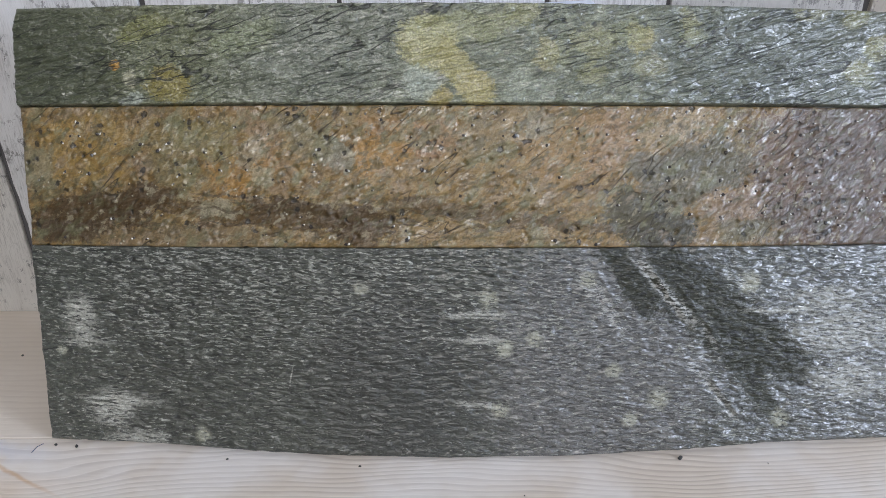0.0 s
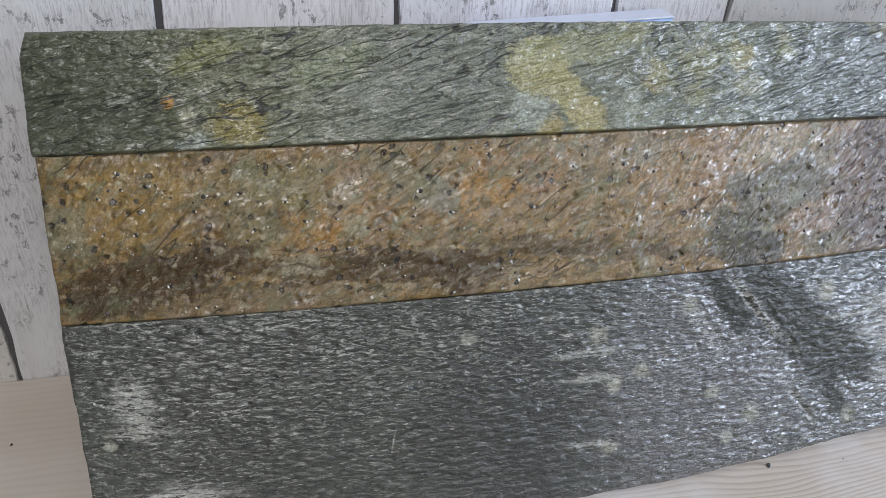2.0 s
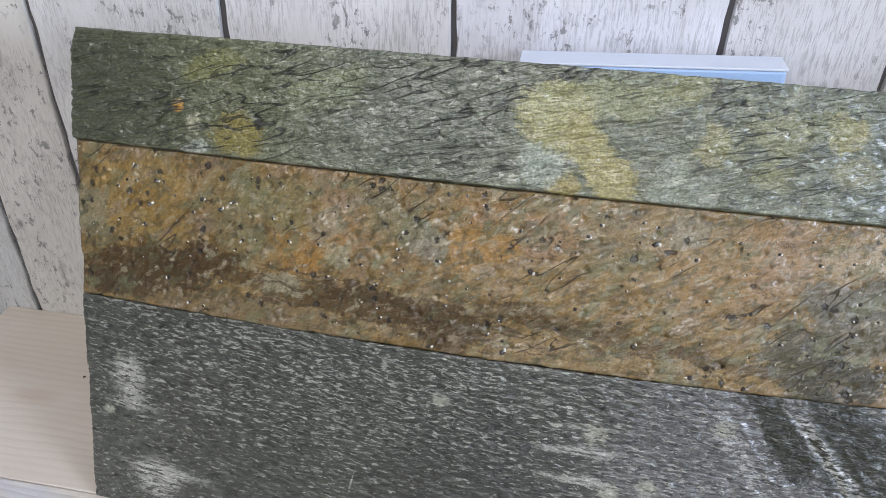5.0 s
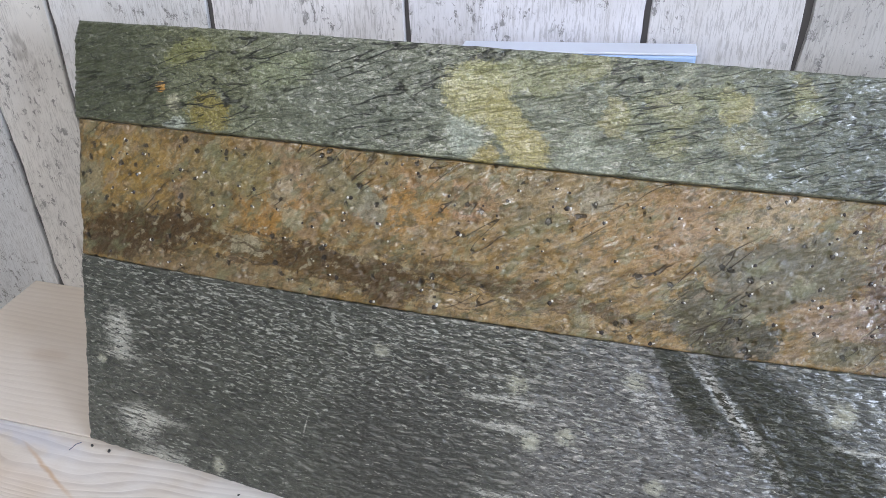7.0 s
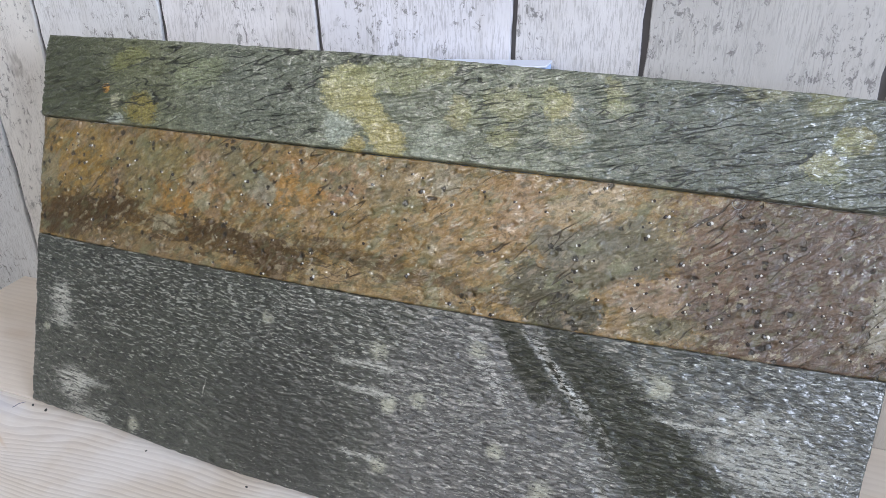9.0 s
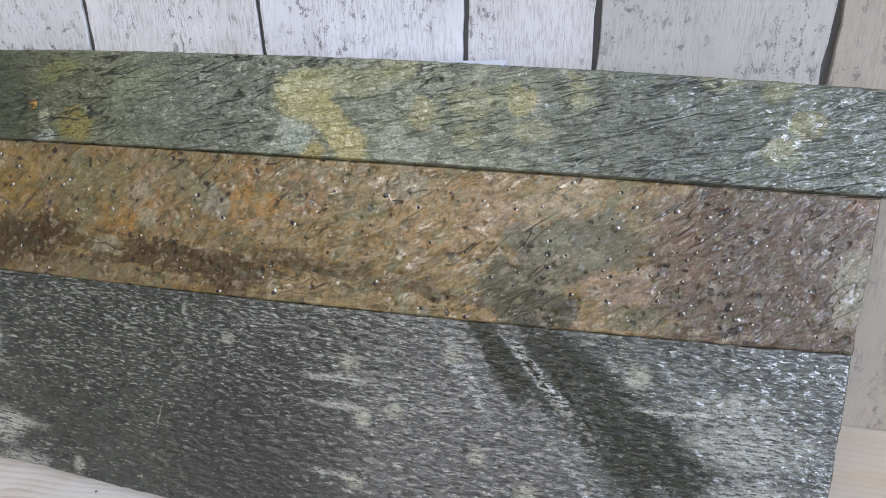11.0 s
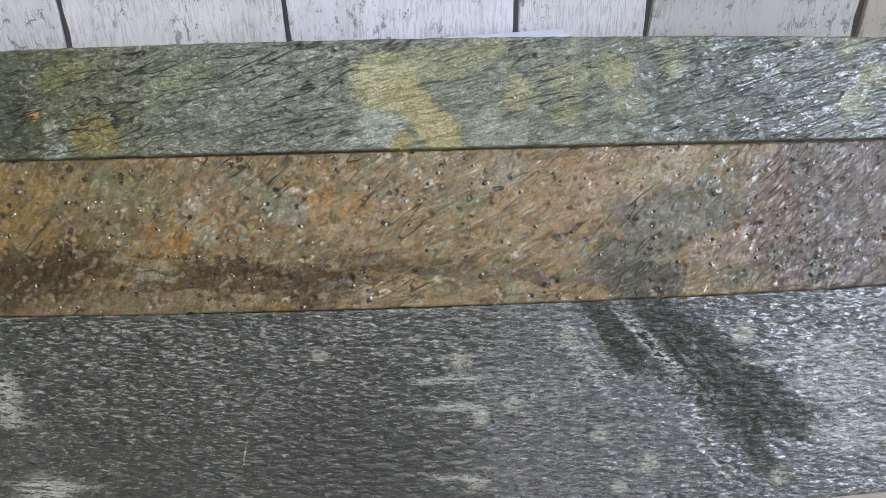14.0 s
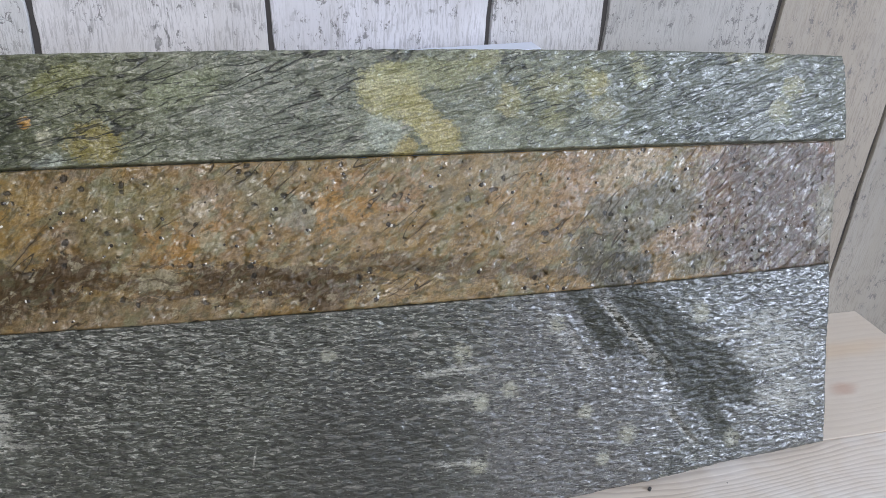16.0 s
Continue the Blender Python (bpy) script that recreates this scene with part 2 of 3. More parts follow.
def stone_ochre():
    m = Mat("rusty_schist")
    c = m.co
    m.ragged(1.1)
    w = m.wobble(c, 55, 0.018)
    fine = m.noise(c, 620, 4, 0.7)
    mid = m.noise(m.place(c, (0, 0, 0), 32, (0.014, 0.006, 0.02)), 1, 4, 0.62)
    col = m.ramp(mid, [(0.28, (0.11, 0.065, 0.022)), (0.45, (0.25, 0.155, 0.055)), (0.6, (0.36, 0.235, 0.10)), (0.8, (0.47, 0.38, 0.24))])
    tint = m.noise(m.wobble(c, 30, 0.02), 34, 3, 0.6)
    col = m.mix(m.math("MULTIPLY", m.step(tint, 0.46, 0.36), 0.6), col, (0.235, 0.205, 0.115))
    col = m.mix(m.math("MULTIPLY", m.step(tint, 0.56, 0.66), 0.6), col, (0.36, 0.245, 0.165))
    rose = m.ramp(mid, [(0.28, (0.044, 0.025, 0.018)), (0.5, (0.080, 0.042, 0.030)), (0.75, (0.15, 0.092, 0.07))])
    col = m.mix(m.math("MULTIPLY", m.blob(w, 0.565, 0.185, 0.088, 0.07, 0, 0.25), 0.9), col, rose)
    for cu, cv, ru, rv, tn, k, tone in (
            (0.035, 0.205, 0.030, 0.022, 0, 0.55, (0.40, 0.25, 0.07)), (0.098, 0.214, 0.020, 0.012, 0, 0.45, (0.25, 0.20, 0.09)),
            (0.146, 0.190, 0.022, 0.013, 30, 0.6, (0.42, 0.21, 0.045)), (0.236, 0.203, 0.020, 0.011, 20, 0.7, (0.45, 0.24, 0.07)), (0.272, 0.211, 0.016, 0.010, 10, 0.5, (0.42, 0.24, 0.15)), (0.208, 0.200, 0.010, 0.009, -20, 0.65, (0.23, 0.25, 0.21)), (0.120, 0.212, 0.022, 0.012, 0, 0.5, (0.25, 0.23, 0.11)), (0.152, 0.202, 0.010, 0.008, 30, 0.55, (0.34, 0.33, 0.26)), (0.385, 0.208, 0.016, 0.018, 10, 0.45, (0.43, 0.27, 0.18)),
            (0.243, 0.218, 0.020, 0.007, 0, 0.5, (0.42, 0.24, 0.12)), (0.190, 0.209, 0.016, 0.010, -30, 0.5, (0.24, 0.22, 0.14)),
            (0.100, 0.192, 0.012, 0.018, 40, 0.5, (0.22, 0.19, 0.10)), (0.004, 0.193, 0.012, 0.014, 0, 0.6, (0.30, 0.28, 0.20)),
            (0.177, 0.222, 0.014, 0.006, 0, 0.5, (0.21, 0.20, 0.13)), (0.160, 0.188, 0.007, 0.006, 0, 0.6, (0.45, 0.42, 0.32)),
            (0.310, 0.215, 0.030, 0.011, 20, 0.4, (0.34, 0.27, 0.17)), (0.355, 0.205, 0.022, 0.022, 0, 0.4, (0.42, 0.25, 0.11)),
            (0.430, 0.219, 0.024, 0.010, 20, 0.6, (0.46, 0.36, 0.24)), (0.340, 0.222, 0.010, 0.008, 0, 0.6, (0.30, 0.30, 0.24)),
            # grey-green island and the rust beside it
            (0.440, 0.186, 0.035, 0.017, 28, 0.85, (0.125, 0.116, 0.080)), (0.412, 0.156, 0.026, 0.018, -30, 0.95, (0.075, 0.068, 0.040)),
            (0.425, 0.149, 0.020, 0.008, 0, 0.95, (0.050, 0.045, 0.026)), (0.470, 0.168, 0.022, 0.010, 0, 0.5, (0.30, 0.20, 0.15)),
            (0.425, 0.194, 0.026, 0.011, 15, 0.8, (0.165, 0.155, 0.125)), (0.480, 0.151, 0.018, 0.007, 0, 0.8, (0.15, 0.13, 0.07)), (0.466, 0.199, 0.011, 0.016, 50, 0.7, (0.12, 0.10, 0.055)),
            (0.503, 0.202, 0.012, 0.030, 15, 0.55, (0.20, 0.115, 0.07)), (0.605, 0.178, 0.012, 0.022, 0, 0.75, (0.33, 0.30, 0.24)),
            (0.587, 0.204, 0.010, 0.008, -30, 0.7, (0.085, 0.05, 0.035)), (0.6056, 0.2264, 0.006, 0.004, 0, 0.8, (0.20, 0.09, 0.04)),
            # pale fresh bottom lip and the brown iron stain above it
            (0.095, 0.147, 0.075, 0.008, -2, 0.75, (0.24, 0.17, 0.095)), (0.300, 0.149, 0.060, 0.008, 4, 0.5, (0.38, 0.27, 0.15)),
            (0.040, 0.163, 0.046, 0.012, 10, 0.97, (0.088, 0.050, 0.018)), (0.075, 0.172, 0.030, 0.008, 4, 0.95, (0.088, 0.050, 0.018)),
            (0.022, 0.150, 0.022, 0.007, 0, 0.8, (0.075, 0.045, 0.022)), (0.195, 0.160, 0.050, 0.009, -6, 0.97, (0.088, 0.050, 0.018)),
            (0.218, 0.151, 0.015, 0.010, -40, 0.95, (0.088, 0.050, 0.018)), (0.142, 0.161, 0.055, 0.006, -8, 0.85, (0.12, 0.07, 0.025)),
            (0.295, 0.163, 0.060, 0.005, -6, 0.85, (0.125, 0.075, 0.028)), (0.365, 0.155, 0.030, 0.003, -8, 0.6, (0.11, 0.068, 0.032)),
            (0.128, 0.165, 0.011, 0.005, 0, 0.75, (0.42, 0.37, 0.27))):
        q = m.slab(w, cu, cv, ru, rv, tn, 0.16)
        if k > 0.84:
            m.dulled(q)
        col = m.mix(m.math("MULTIPLY", q, k), col, tone)
    ledge = m.step(m.noise(m.place(m.wobble(c, 70, 0.010, 4), (0, 0, 0), -5, (0.032, 0.0026, 0.02)), 1, 3, 0.6), 0.545, 0.585)
    ledge = m.math("MULTIPLY", ledge, m.blob(w, 0.18, 0.161, 0.21, 0.016, -2, 0.5))
    col = m.mix(m.math("MULTIPLY", ledge, 0.8), col, (0.075, 0.043, 0.017))
    patch = m.noise(m.place(m.wobble(c, 80, 0.01), (0, 0, 0), 35, (0.011, 0.006, 0.02)), 1, 4, 0.65)
    col = m.mix(m.math("MULTIPLY", m.step(patch, 0.46, 0.39), 0.7), col, (0.125, 0.112, 0.062))
    col = m.mix(m.math("MULTIPLY", m.step(patch, 0.57, 0.64), 0.6), col, (0.40, 0.35, 0.25))
    bare = m.math("MAXIMUM", m.blob(w, 0.565, 0.185, 0.088, 0.07, 0, 0.25), m.blob(w, 0.15, 0.162, 0.16, 0.013, -3, 0.4))
    open_k = m.math("SUBTRACT", 1.0, m.math("MULTIPLY", bare, 0.8))
    veil = m.noise(m.place(m.wobble(c, 60, 0.012), (0.2, 0.4, 0), 40, (0.022, 0.012, 0.02)), 1, 4, 0.65)
    col = m.mix(m.math("MULTIPLY", m.math("MULTIPLY", open_k, m.step(veil, 0.52, 0.64)), 0.6), col, (0.21, 0.215, 0.13))
    col = m.mix(m.math("MULTIPLY", m.math("MULTIPLY", open_k, m.step(veil, 0.44, 0.34)), 0.5), col, (0.36, 0.27, 0.20))
    spots = m.noise(c, 170, 5, 0.72)
    col = m.mix(m.math("MULTIPLY", m.step(spots, 0.46, 0.38), 0.55), col, (0.075, 0.058, 0.030))
    col = m.mix(m.math("MULTIPLY", m.step(spots, 0.60, 0.70), 0.25), col, (0.36, 0.33, 0.25))
    # hairline cleavage, garnet pits, and white glints painted in as dots
    hair = m.math("MAXIMUM", m.threads(41, (0.060, 0.0100), 0.014, 0.4, 0.52), m.math("MULTIPLY", m.threads(36, (0.014, 0.0040), 0.022, 0.9, 0.60), 0.5))
    hair = m.math("MULTIPLY", hair, m.step(m.noise(c, 22, 2), 0.42, 0.52))
    col = m.mix(m.math("MULTIPLY", hair, 0.85), col, (0.045, 0.032, 0.020))
    pits = m.step(m.cells(m.wobble(c, 420, 0.0045, 3), 128), 0.29, 0.19)
    pits = m.math("MULTIPLY", pits, m.step(m.noise(c, 60, 1), 0.55, 0.58))
    col = m.mix(m.math("MULTIPLY", pits, 0.85), col, (0.022, 0.019, 0.016))
    glint_dot = m.math("MULTIPLY", m.step(m.cells(m.vmath("ADD", c, (0.3, 0.7, 0)), 200), 0.16, 0.1), m.step(m.noise(c, 75, 1), 0.54, 0.60))
    col = m.mix(m.math("MULTIPLY", glint_dot, 0.75), col, (0.62, 0.60, 0.54))
    col = m.mix(0.3, col, m.ramp(fine, [(0.34, (0.3, 0.3, 0.3)), (0.5, (0.85, 0.85, 0.85)), (0.68, (1.7, 1.7, 1.7))]), "MULTIPLY")
    rough = m.mix(glint_dot, m.step(m.noise(c, 220, 3), 0.35, 0.65, 0.28, 0.42), 0.1)
    h = m.math("ADD", m.flakes((0.0048, 0.0026), 40, 0.5, 0.08), m.math("ADD", m.math("MULTIPLY", m.math("MAXIMUM", hair, m.math("MULTIPLY", pits, 1.6)), -0.65), m.math("ADD", m.math("MULTIPLY", fine, 0.16), m.math("MULTIPLY", glint_dot, 0.4))))
    m.dulled(m.math("MAXIMUM", hair, m.math("MULTIPLY", m.blob(w, 0.565, 0.185, 0.09, 0.07, 0, 0.3), 0.6)))
    m.varnish(1.0, 0.22, h, 0.0003, (0.0026, 0.0019, 40), 0.26, 0.12, 0.575, 0.05)
    return m.done(m.mix(1.0, col, (0.74, 0.74, 0.66), "MULTIPLY"), rough, m.bump(h, 0.85, 0.0013), 0.6)


def stone_grey():
    m = Mat("grey_schist")
    c = m.co
    m.ragged(1.1)
    w = m.wobble(c, 50, 0.014)
    wh = m.wobble(m.place(c, (0, 0, 0), 0, (1.0, 0.35, 1.0)), 60, 0.02)
    fine = m.noise(c, 650, 4, 0.7)
    mid = m.noise(m.place(c, (0, 0, 0), -3, (0.0095, 0.0042, 0.02)), 1, 5, 0.68)
    col = m.ramp(mid, [(0.28, (0.026, 0.031, 0.025)), (0.48, (0.050, 0.057, 0.046)), (0.62, (0.080, 0.088, 0.073)), (0.78, (0.135, 0.142, 0.125))])
    # paler lavender stone to the right, some of its sheen put into the colour
    pale = m.ramp(mid, [(0.3, (0.060, 0.060, 0.063)), (0.5, (0.125, 0.124, 0.131)), (0.72, (0.27, 0.265, 0.28))])
    col = m.mix(m.math("MULTIPLY", m.blob(w, 0.575, 0.08, 0.075, 0.10, 0, 0.35), 0.25), col, pale)
    col = m.mix(m.math("MULTIPLY", m.blob(w, 0.385, 0.06, 0.078, 0.09, 0, 0.3), 0.8), col, pale)
    col = m.mix(m.math("MULTIPLY", m.blob(w, 0.245, 0.050, 0.055, 0.07, 0, 0.4), 0.8), col, (0.030, 0.034, 0.030))
    col = m.mix(m.math("MULTIPLY", m.blob(w, 0.02, 0.07, 0.028, 0.09, 0, 0.5), 0.35), col, (0.10, 0.115, 0.095))
    # dark olive slip that runs down across the strip
    slip = 0.0
    broken = m.step(m.noise(m.place(c, (0, 0, 0), -3, (0.0045, 0.0016, 0.01)), 1, 3, 0.6), 0.44, 0.56)
    for cu, cv, ru, rv, tn, k in ((0.462, 0.094, 0.064, 0.021, -37, 0.86), (0.402, 0.120, 0.030, 0.008, -57, 0.85), (0.512, 0.062, 0.022, 0.012, -25, 0.9), (0.492, 0.042, 0.036, 0.006, -50, 0.55)):
        q = m.dulled(m.slab(m.wobble(c, 70, 0.008), cu, cv, ru, rv, tn, 0.10))
        slip = m.math("MAXIMUM", slip, q)
        col = m.mix(m.math("MULTIPLY", q, k), col, (0.026, 0.029, 0.015))
    for cu, cv, ru, rv, tn, k in ((0.425, 0.111, 0.032, 0.0040, -48, 0.9), (0.463, 0.040, 0.030, 0.0034, -50, 0.75), (0.382, 0.106, 0.027, 0.0055, -57, 0.7), (0.450, 0.088, 0.028, 0.0024, -52, 0.5)):
        col = m.mix(m.math("MULTIPLY", m.math("MULTIPLY", m.blob(m.wobble(c, 90, 0.007), cu, cv, ru, rv, tn, 0.5), broken), k), col, (0.60, 0.60, 0.61))
    comb = m.step(m.noise(m.place(m.wobble(c, 120, 0.003), (0, 0, 0), -2, (0.016, 0.0013, 0.01)), 1, 3, 0.65), 0.36, 0.52)
    # scuffs with combed ends, and round pale blooms
    for cu, cv, ru, rv, tn, k in ((0.0265, 0.093, 0.0085, 0.011, 0, 0.9), (0.031, 0.083, 0.006, 0.010, 0, 0.7), (0.027, 0.073, 0.015, 0.003, 0, 0.75), (0.047, 0.027, 0.013, 0.011, 0, 0.85), (0.052, 0.033, 0.024, 0.0035, -4, 0.75),
                                  (0.064, 0.004, 0.018, 0.006, 0, 0.7), (0.300, 0.095, 0.020, 0.0022, 0, 0.7), (0.302, 0.077, 0.017, 0.0022, 0, 0.7), (0.300, 0.033, 0.015, 0.0022, 0, 0.6),
                                  (0.515, 0.096, 0.028, 0.002, 0, 0.75), (0.556, 0.080, 0.030, 0.013, 0, 0.6), (0.560, 0.045, 0.022, 0.012, 0, 0.6), (0.545, 0.105, 0.025, 0.006, 0, 0.5)):
        q = m.math("MULTIPLY", m.blob(wh, cu, cv / 0.35, ru * 1.15, rv / 0.31, tn, 0.45), comb)
        m.dulled(q)
        col = m.mix(m.math("MULTIPLY", q, k), col, (0.62, 0.62, 0.60))
    for cu, cv, r in ((0.3178, 0.0715, 0.0055), (0.3383, 0.0786, 0.005), (0.3068, 0.106, 0.0055), (0.3924, 0.0561, 0.005), (0.4243, 0.0357, 0.0065), (0.5116, 0.0199, 0.006),
                      (0.3735, 0.1184, 0.005), (0.3157, 0.0292, 0.005), (0.0125, 0.067, 0.003), (0.1111, 0.0091, 0.005), (0.485, 0.115, 0.007), (0.405, 0.021, 0.005), (0.222, 0.112, 0.004)):
        col = m.mix(m.math("MULTIPLY", m.dulled(m.blob(m.wobble(c, 160, 0.006), cu, cv, r, r, 0, 0.55)), 0.85), col, (0.46, 0.46, 0.39))
    col = m.mix(m.math("MULTIPLY", m.blob(m.wobble(c, 160, 0.003), 0.1738, 0.0515, 0.0075, 0.0006, 78, 0.5), 0.8), col, (0.5, 0.5, 0.48))
    # pale ripple crests, their glints put into the colour, thickest high on the strip, and dark parting lines along the
    # bedding
    crest_glint = m.noise(m.place(m.wobble(m.wobble(c, 55, 0.0024, 3), 260, 0.0016, 2), (0.2, 0.5, 0), -2, (0.0054, 0.00135, 0.02)), 1, 2, 0.55)
    thick = m.math("MAXIMUM", m.blob(c, 0.16, 0.115, 0.19, 0.055, -8, 0.6), m.math("MULTIPLY", m.blob(c, 0.54, 0.085, 0.12, 0.085, 0, 0.5), 0.35))
    thick = m.math("SUBTRACT", thick, m.math("MULTIPLY", m.blob(c, 0.23, 0.03, 0.09, 0.06, 0, 0.6), 0.9))
    thick = m.math("ADD", m.math("MULTIPLY", thick, 0.055), m.math("MULTIPLY", m.math("SUBTRACT", m.noise(c, 40, 2), 0.5), 0.16))
    crest_glint = m.math("MULTIPLY", m.step(m.math("ADD", crest_glint, thick), 0.60, 0.645), m.math("SUBTRACT", 1.0, m.math("MULTIPLY", slip, 0.62)))
    col = m.mix(m.math("MULTIPLY", crest_glint, 0.85), col, (0.40, 0.41, 0.385))
    part_line = m.noise(m.place(m.wobble(m.wobble(c, 45, 0.0025, 2), 240, 0.0018, 2), (0, 0, 0), -3, (0.0060, 0.0016, 0.02)), 1, 2, 0.6)
    line = m.step(part_line, 0.565, 0.615)
    col = m.mix(m.math("MULTIPLY", line, 0.85), col, (0.020, 0.022, 0.022))
    col = m.mix(0.4, col, m.ramp(fine, [(0.34, (0.25, 0.25, 0.25)), (0.5, (0.85, 0.85, 0.85)), (0.68, (2.0, 2.0, 2.0))]), "MULTIPLY")
    rough = m.step(m.noise(c, 240, 3), 0.35, 0.65, 0.28, 0.42)
    h = m.math("ADD", m.flakes((0.0052, 0.0022), -3, 0.8), m.math("ADD", m.math("MULTIPLY", line, -0.55), m.math("ADD", m.math("MULTIPLY", crest_glint, 0.5), m.math("MULTIPLY", fine, 0.18))))
    m.dulled(m.math("MAXIMUM", line, m.math("MULTIPLY", m.blob(w, 0.19, 0.05, 0.115, 0.10, 0, 0.3), 0.8)))
    m.varnish(1.0, 0.26, h, 0.0003, (0.0040, 0.0020, -3), 0.28, 0.45, 0.45, 0.07)
    return m.done(m.mix(1.0, col, (0.70, 0.70, 0.64), "MULTIPLY"), rough, m.bump(h, 0.75, 0.0012), m.math("SUBTRACT", 0.8, m.math("MULTIPLY", slip, 0.4)))


def painted_plank():
    m = Mat("worn_white_paint")
    c = m.co
    info = m.t.nodes.new("ShaderNodeObjectInfo")
    shift = m.vmath("ADD", c, m.vmath("SCALE", (3.1, 1.7, 2.3), scale=info.outputs["Random"]))
    upright = m.vmath("MULTIPLY", shift, (1, 1, 0.07))
    upright2 = m.vmath("MULTIPLY", shift, (1, 1, 0.22))
    grain = m.noise(m.vmath("MULTIPLY", m.wobble(shift, 25, 0.0012, 2), (1, 1, 0.10)), 900, 4, 0.68)
    broad = m.noise(upright, 60, 3, 0.55)
    cloud = m.noise(shift, 16, 3, 0.6)
    col = m.mix(m.step(cloud, 0.35, 0.7), info.outputs["Color"], m.mix(1.0, info.outputs["Color"], (1.08, 1.08, 1.08), "MULTIPLY"))
    lines = m.math("MULTIPLY", m.step(grain, 0.48, 0.60), m.step(m.noise(m.vmath("MULTIPLY", shift, (1, 1, 0.6)), 30, 3), 0.25, 0.60))
    col = m.mix(m.math("MULTIPLY", lines, m.step(info.outputs["Color"], 0.35, 0.6, 0.4, 0.55)), col, m.mix(1.0, info.outputs["Color"], (0.48, 0.47, 0.47), "MULTIPLY"))
    col = m.mix(m.math("MULTIPLY", m.step(broad, 0.45, 0.75), 0.30), col, (0.42, 0.40, 0.38))
    chip_a = m.step(m.noise(m.wobble(m.vmath("MULTIPLY", shift, (1, 1, 0.62)), 160, 0.010), 190, 5, 0.75), 0.555, 0.60)
    chip_b = m.step(m.noise(m.vmath("MULTIPLY", shift, (1, 1, 0.5)), 34, 3), 0.42, 0.56)
    chips = m.math("MULTIPLY", chip_a, chip_b)
    col = m.mix(m.math("MULTIPLY", chips, 0.8), col, (0.17, 0.165, 0.165))
    knots = m.step(m.noise(m.vmath("MULTIPLY", shift, (1, 1, 0.5)), 33, 3, 0.6), 0.68, 0.74)
    col = m.mix(m.math("MULTIPLY", knots, 0.55), col, (0.24, 0.22, 0.20))
    h = m.math("SUBTRACT", m.math("MULTIPLY", grain, -0.6), m.math("MULTIPLY", chips, 0.8))
    return m.done(col, m.step(cloud, 0.3, 0.7, 0.5, 0.7), m.bump(h, 0.45, 0.0012), 0.35)


def pine(name, lines_k, wash, seed, spacing):
    m = Mat(name)
    c = m.vmath("ADD", m.co, (seed * 1.7, seed * 0.37, 0))
    long = m.vmath("MULTIPLY", c, (0.10, 1, 0.3))
    sway = m.noise(m.vmath("MULTIPLY", c, (0.35, 1, 0.3)), 9, 3, 0.5)
    sep = m.t.nodes.new("ShaderNodeSeparateXYZ")
    m.put(sep.inputs[0], m.co)
    # year rings swing round a knot near one end
    k = m.vmath("LENGTH", m.place(m.vmath("MULTIPLY", m.co, (1, 1, 0)), (-0.030, -0.045, 0), 0, (0.055, 0.016, 1)))
    bend = m.math("MULTIPLY", m.step(k, 2.4, 0.0), 0.022 * lines_k)
    y = m.math("ADD", m.math("ADD", sep.outputs[1], m.math("MULTIPLY", sway, 0.05)), bend)
    ring = m.math("FRACT", m.math("DIVIDE", y, spacing))
    ring = m.math("MULTIPLY", m.step(ring, 0.35, 0.85), m.step(ring, 1.0, 0.9))
    fibre = m.noise(long, 520, 3, 0.6)
    broad = m.noise(long, 22, 3, 0.5)
    col = m.mix(broad, (0.55, 0.475, 0.39), (0.73, 0.67, 0.61))
    col = m.mix(m.math("MULTIPLY", m.math("MULTIPLY", ring, lines_k), m.step(m.noise(long, 30, 2), 0.25, 0.6, 0.45, 1.0)), col, (0.45, 0.38, 0.33))
    col = m.mix(m.math("MULTIPLY", m.step(m.noise(m.wobble(c, 14, 0.05), 11, 3, 0.6), 0.35, 0.7), wash), col, (0.80, 0.79, 0.80))
    col = m.mix(m.math("MULTIPLY", m.step(k, 1.5, 0.3), 0.5 * lines_k), col, (0.62, 0.46, 0.32))
    col = m.mix(m.math("MULTIPLY", fibre, 0.25), col, (0.48, 0.40, 0.32))
    if lines_k > 0.5:
        blue = m.blob(m.wobble(m.co, 50, 0.02), -0.055, -0.004, 0.050, 0.007, -8, 0.7)
        col = m.mix(m.math("MULTIPLY", blue, 0.45), col, (0.52, 0.56, 0.68))
        rust = m.blob(m.wobble(m.co, 30, 0.008), -0.012, -0.030, 0.030, 0.0014, -28, 0.8)
        col = m.mix(m.math("MULTIPLY", rust, 0.6), col, (0.50, 0.30, 0.14))
    red = m.blob(m.wobble(m.co, 40, 0.01), 0.663, 0.058, 0.012, 0.006, 10, 0.7)
    col = m.mix(m.math("MULTIPLY", red, 0.55), col, (0.42, 0.24, 0.17))
    col = m.mix(m.math("MULTIPLY", m.blob(m.wobble(m.co, 40, 0.01), 0.70, 0.108, 0.06, 0.010, 3, 0.7), 0.35), col, (0.60, 0.42, 0.24))
    col = m.mix(m.math("MULTIPLY", m.blob(m.wobble(m.co, 40, 0.01), -0.095, 0.075, 0.016, 0.007, 0, 0.7), 0.25), col, (0.42, 0.30, 0.20))
    h = m.math("SUBTRACT", m.math("MULTIPLY", fibre, 0.35), m.math("MULTIPLY", ring, 0.45 * lines_k))
    return m.done(col, 0.55, m.bump(h, 0.35, 0.0010), 0.35)


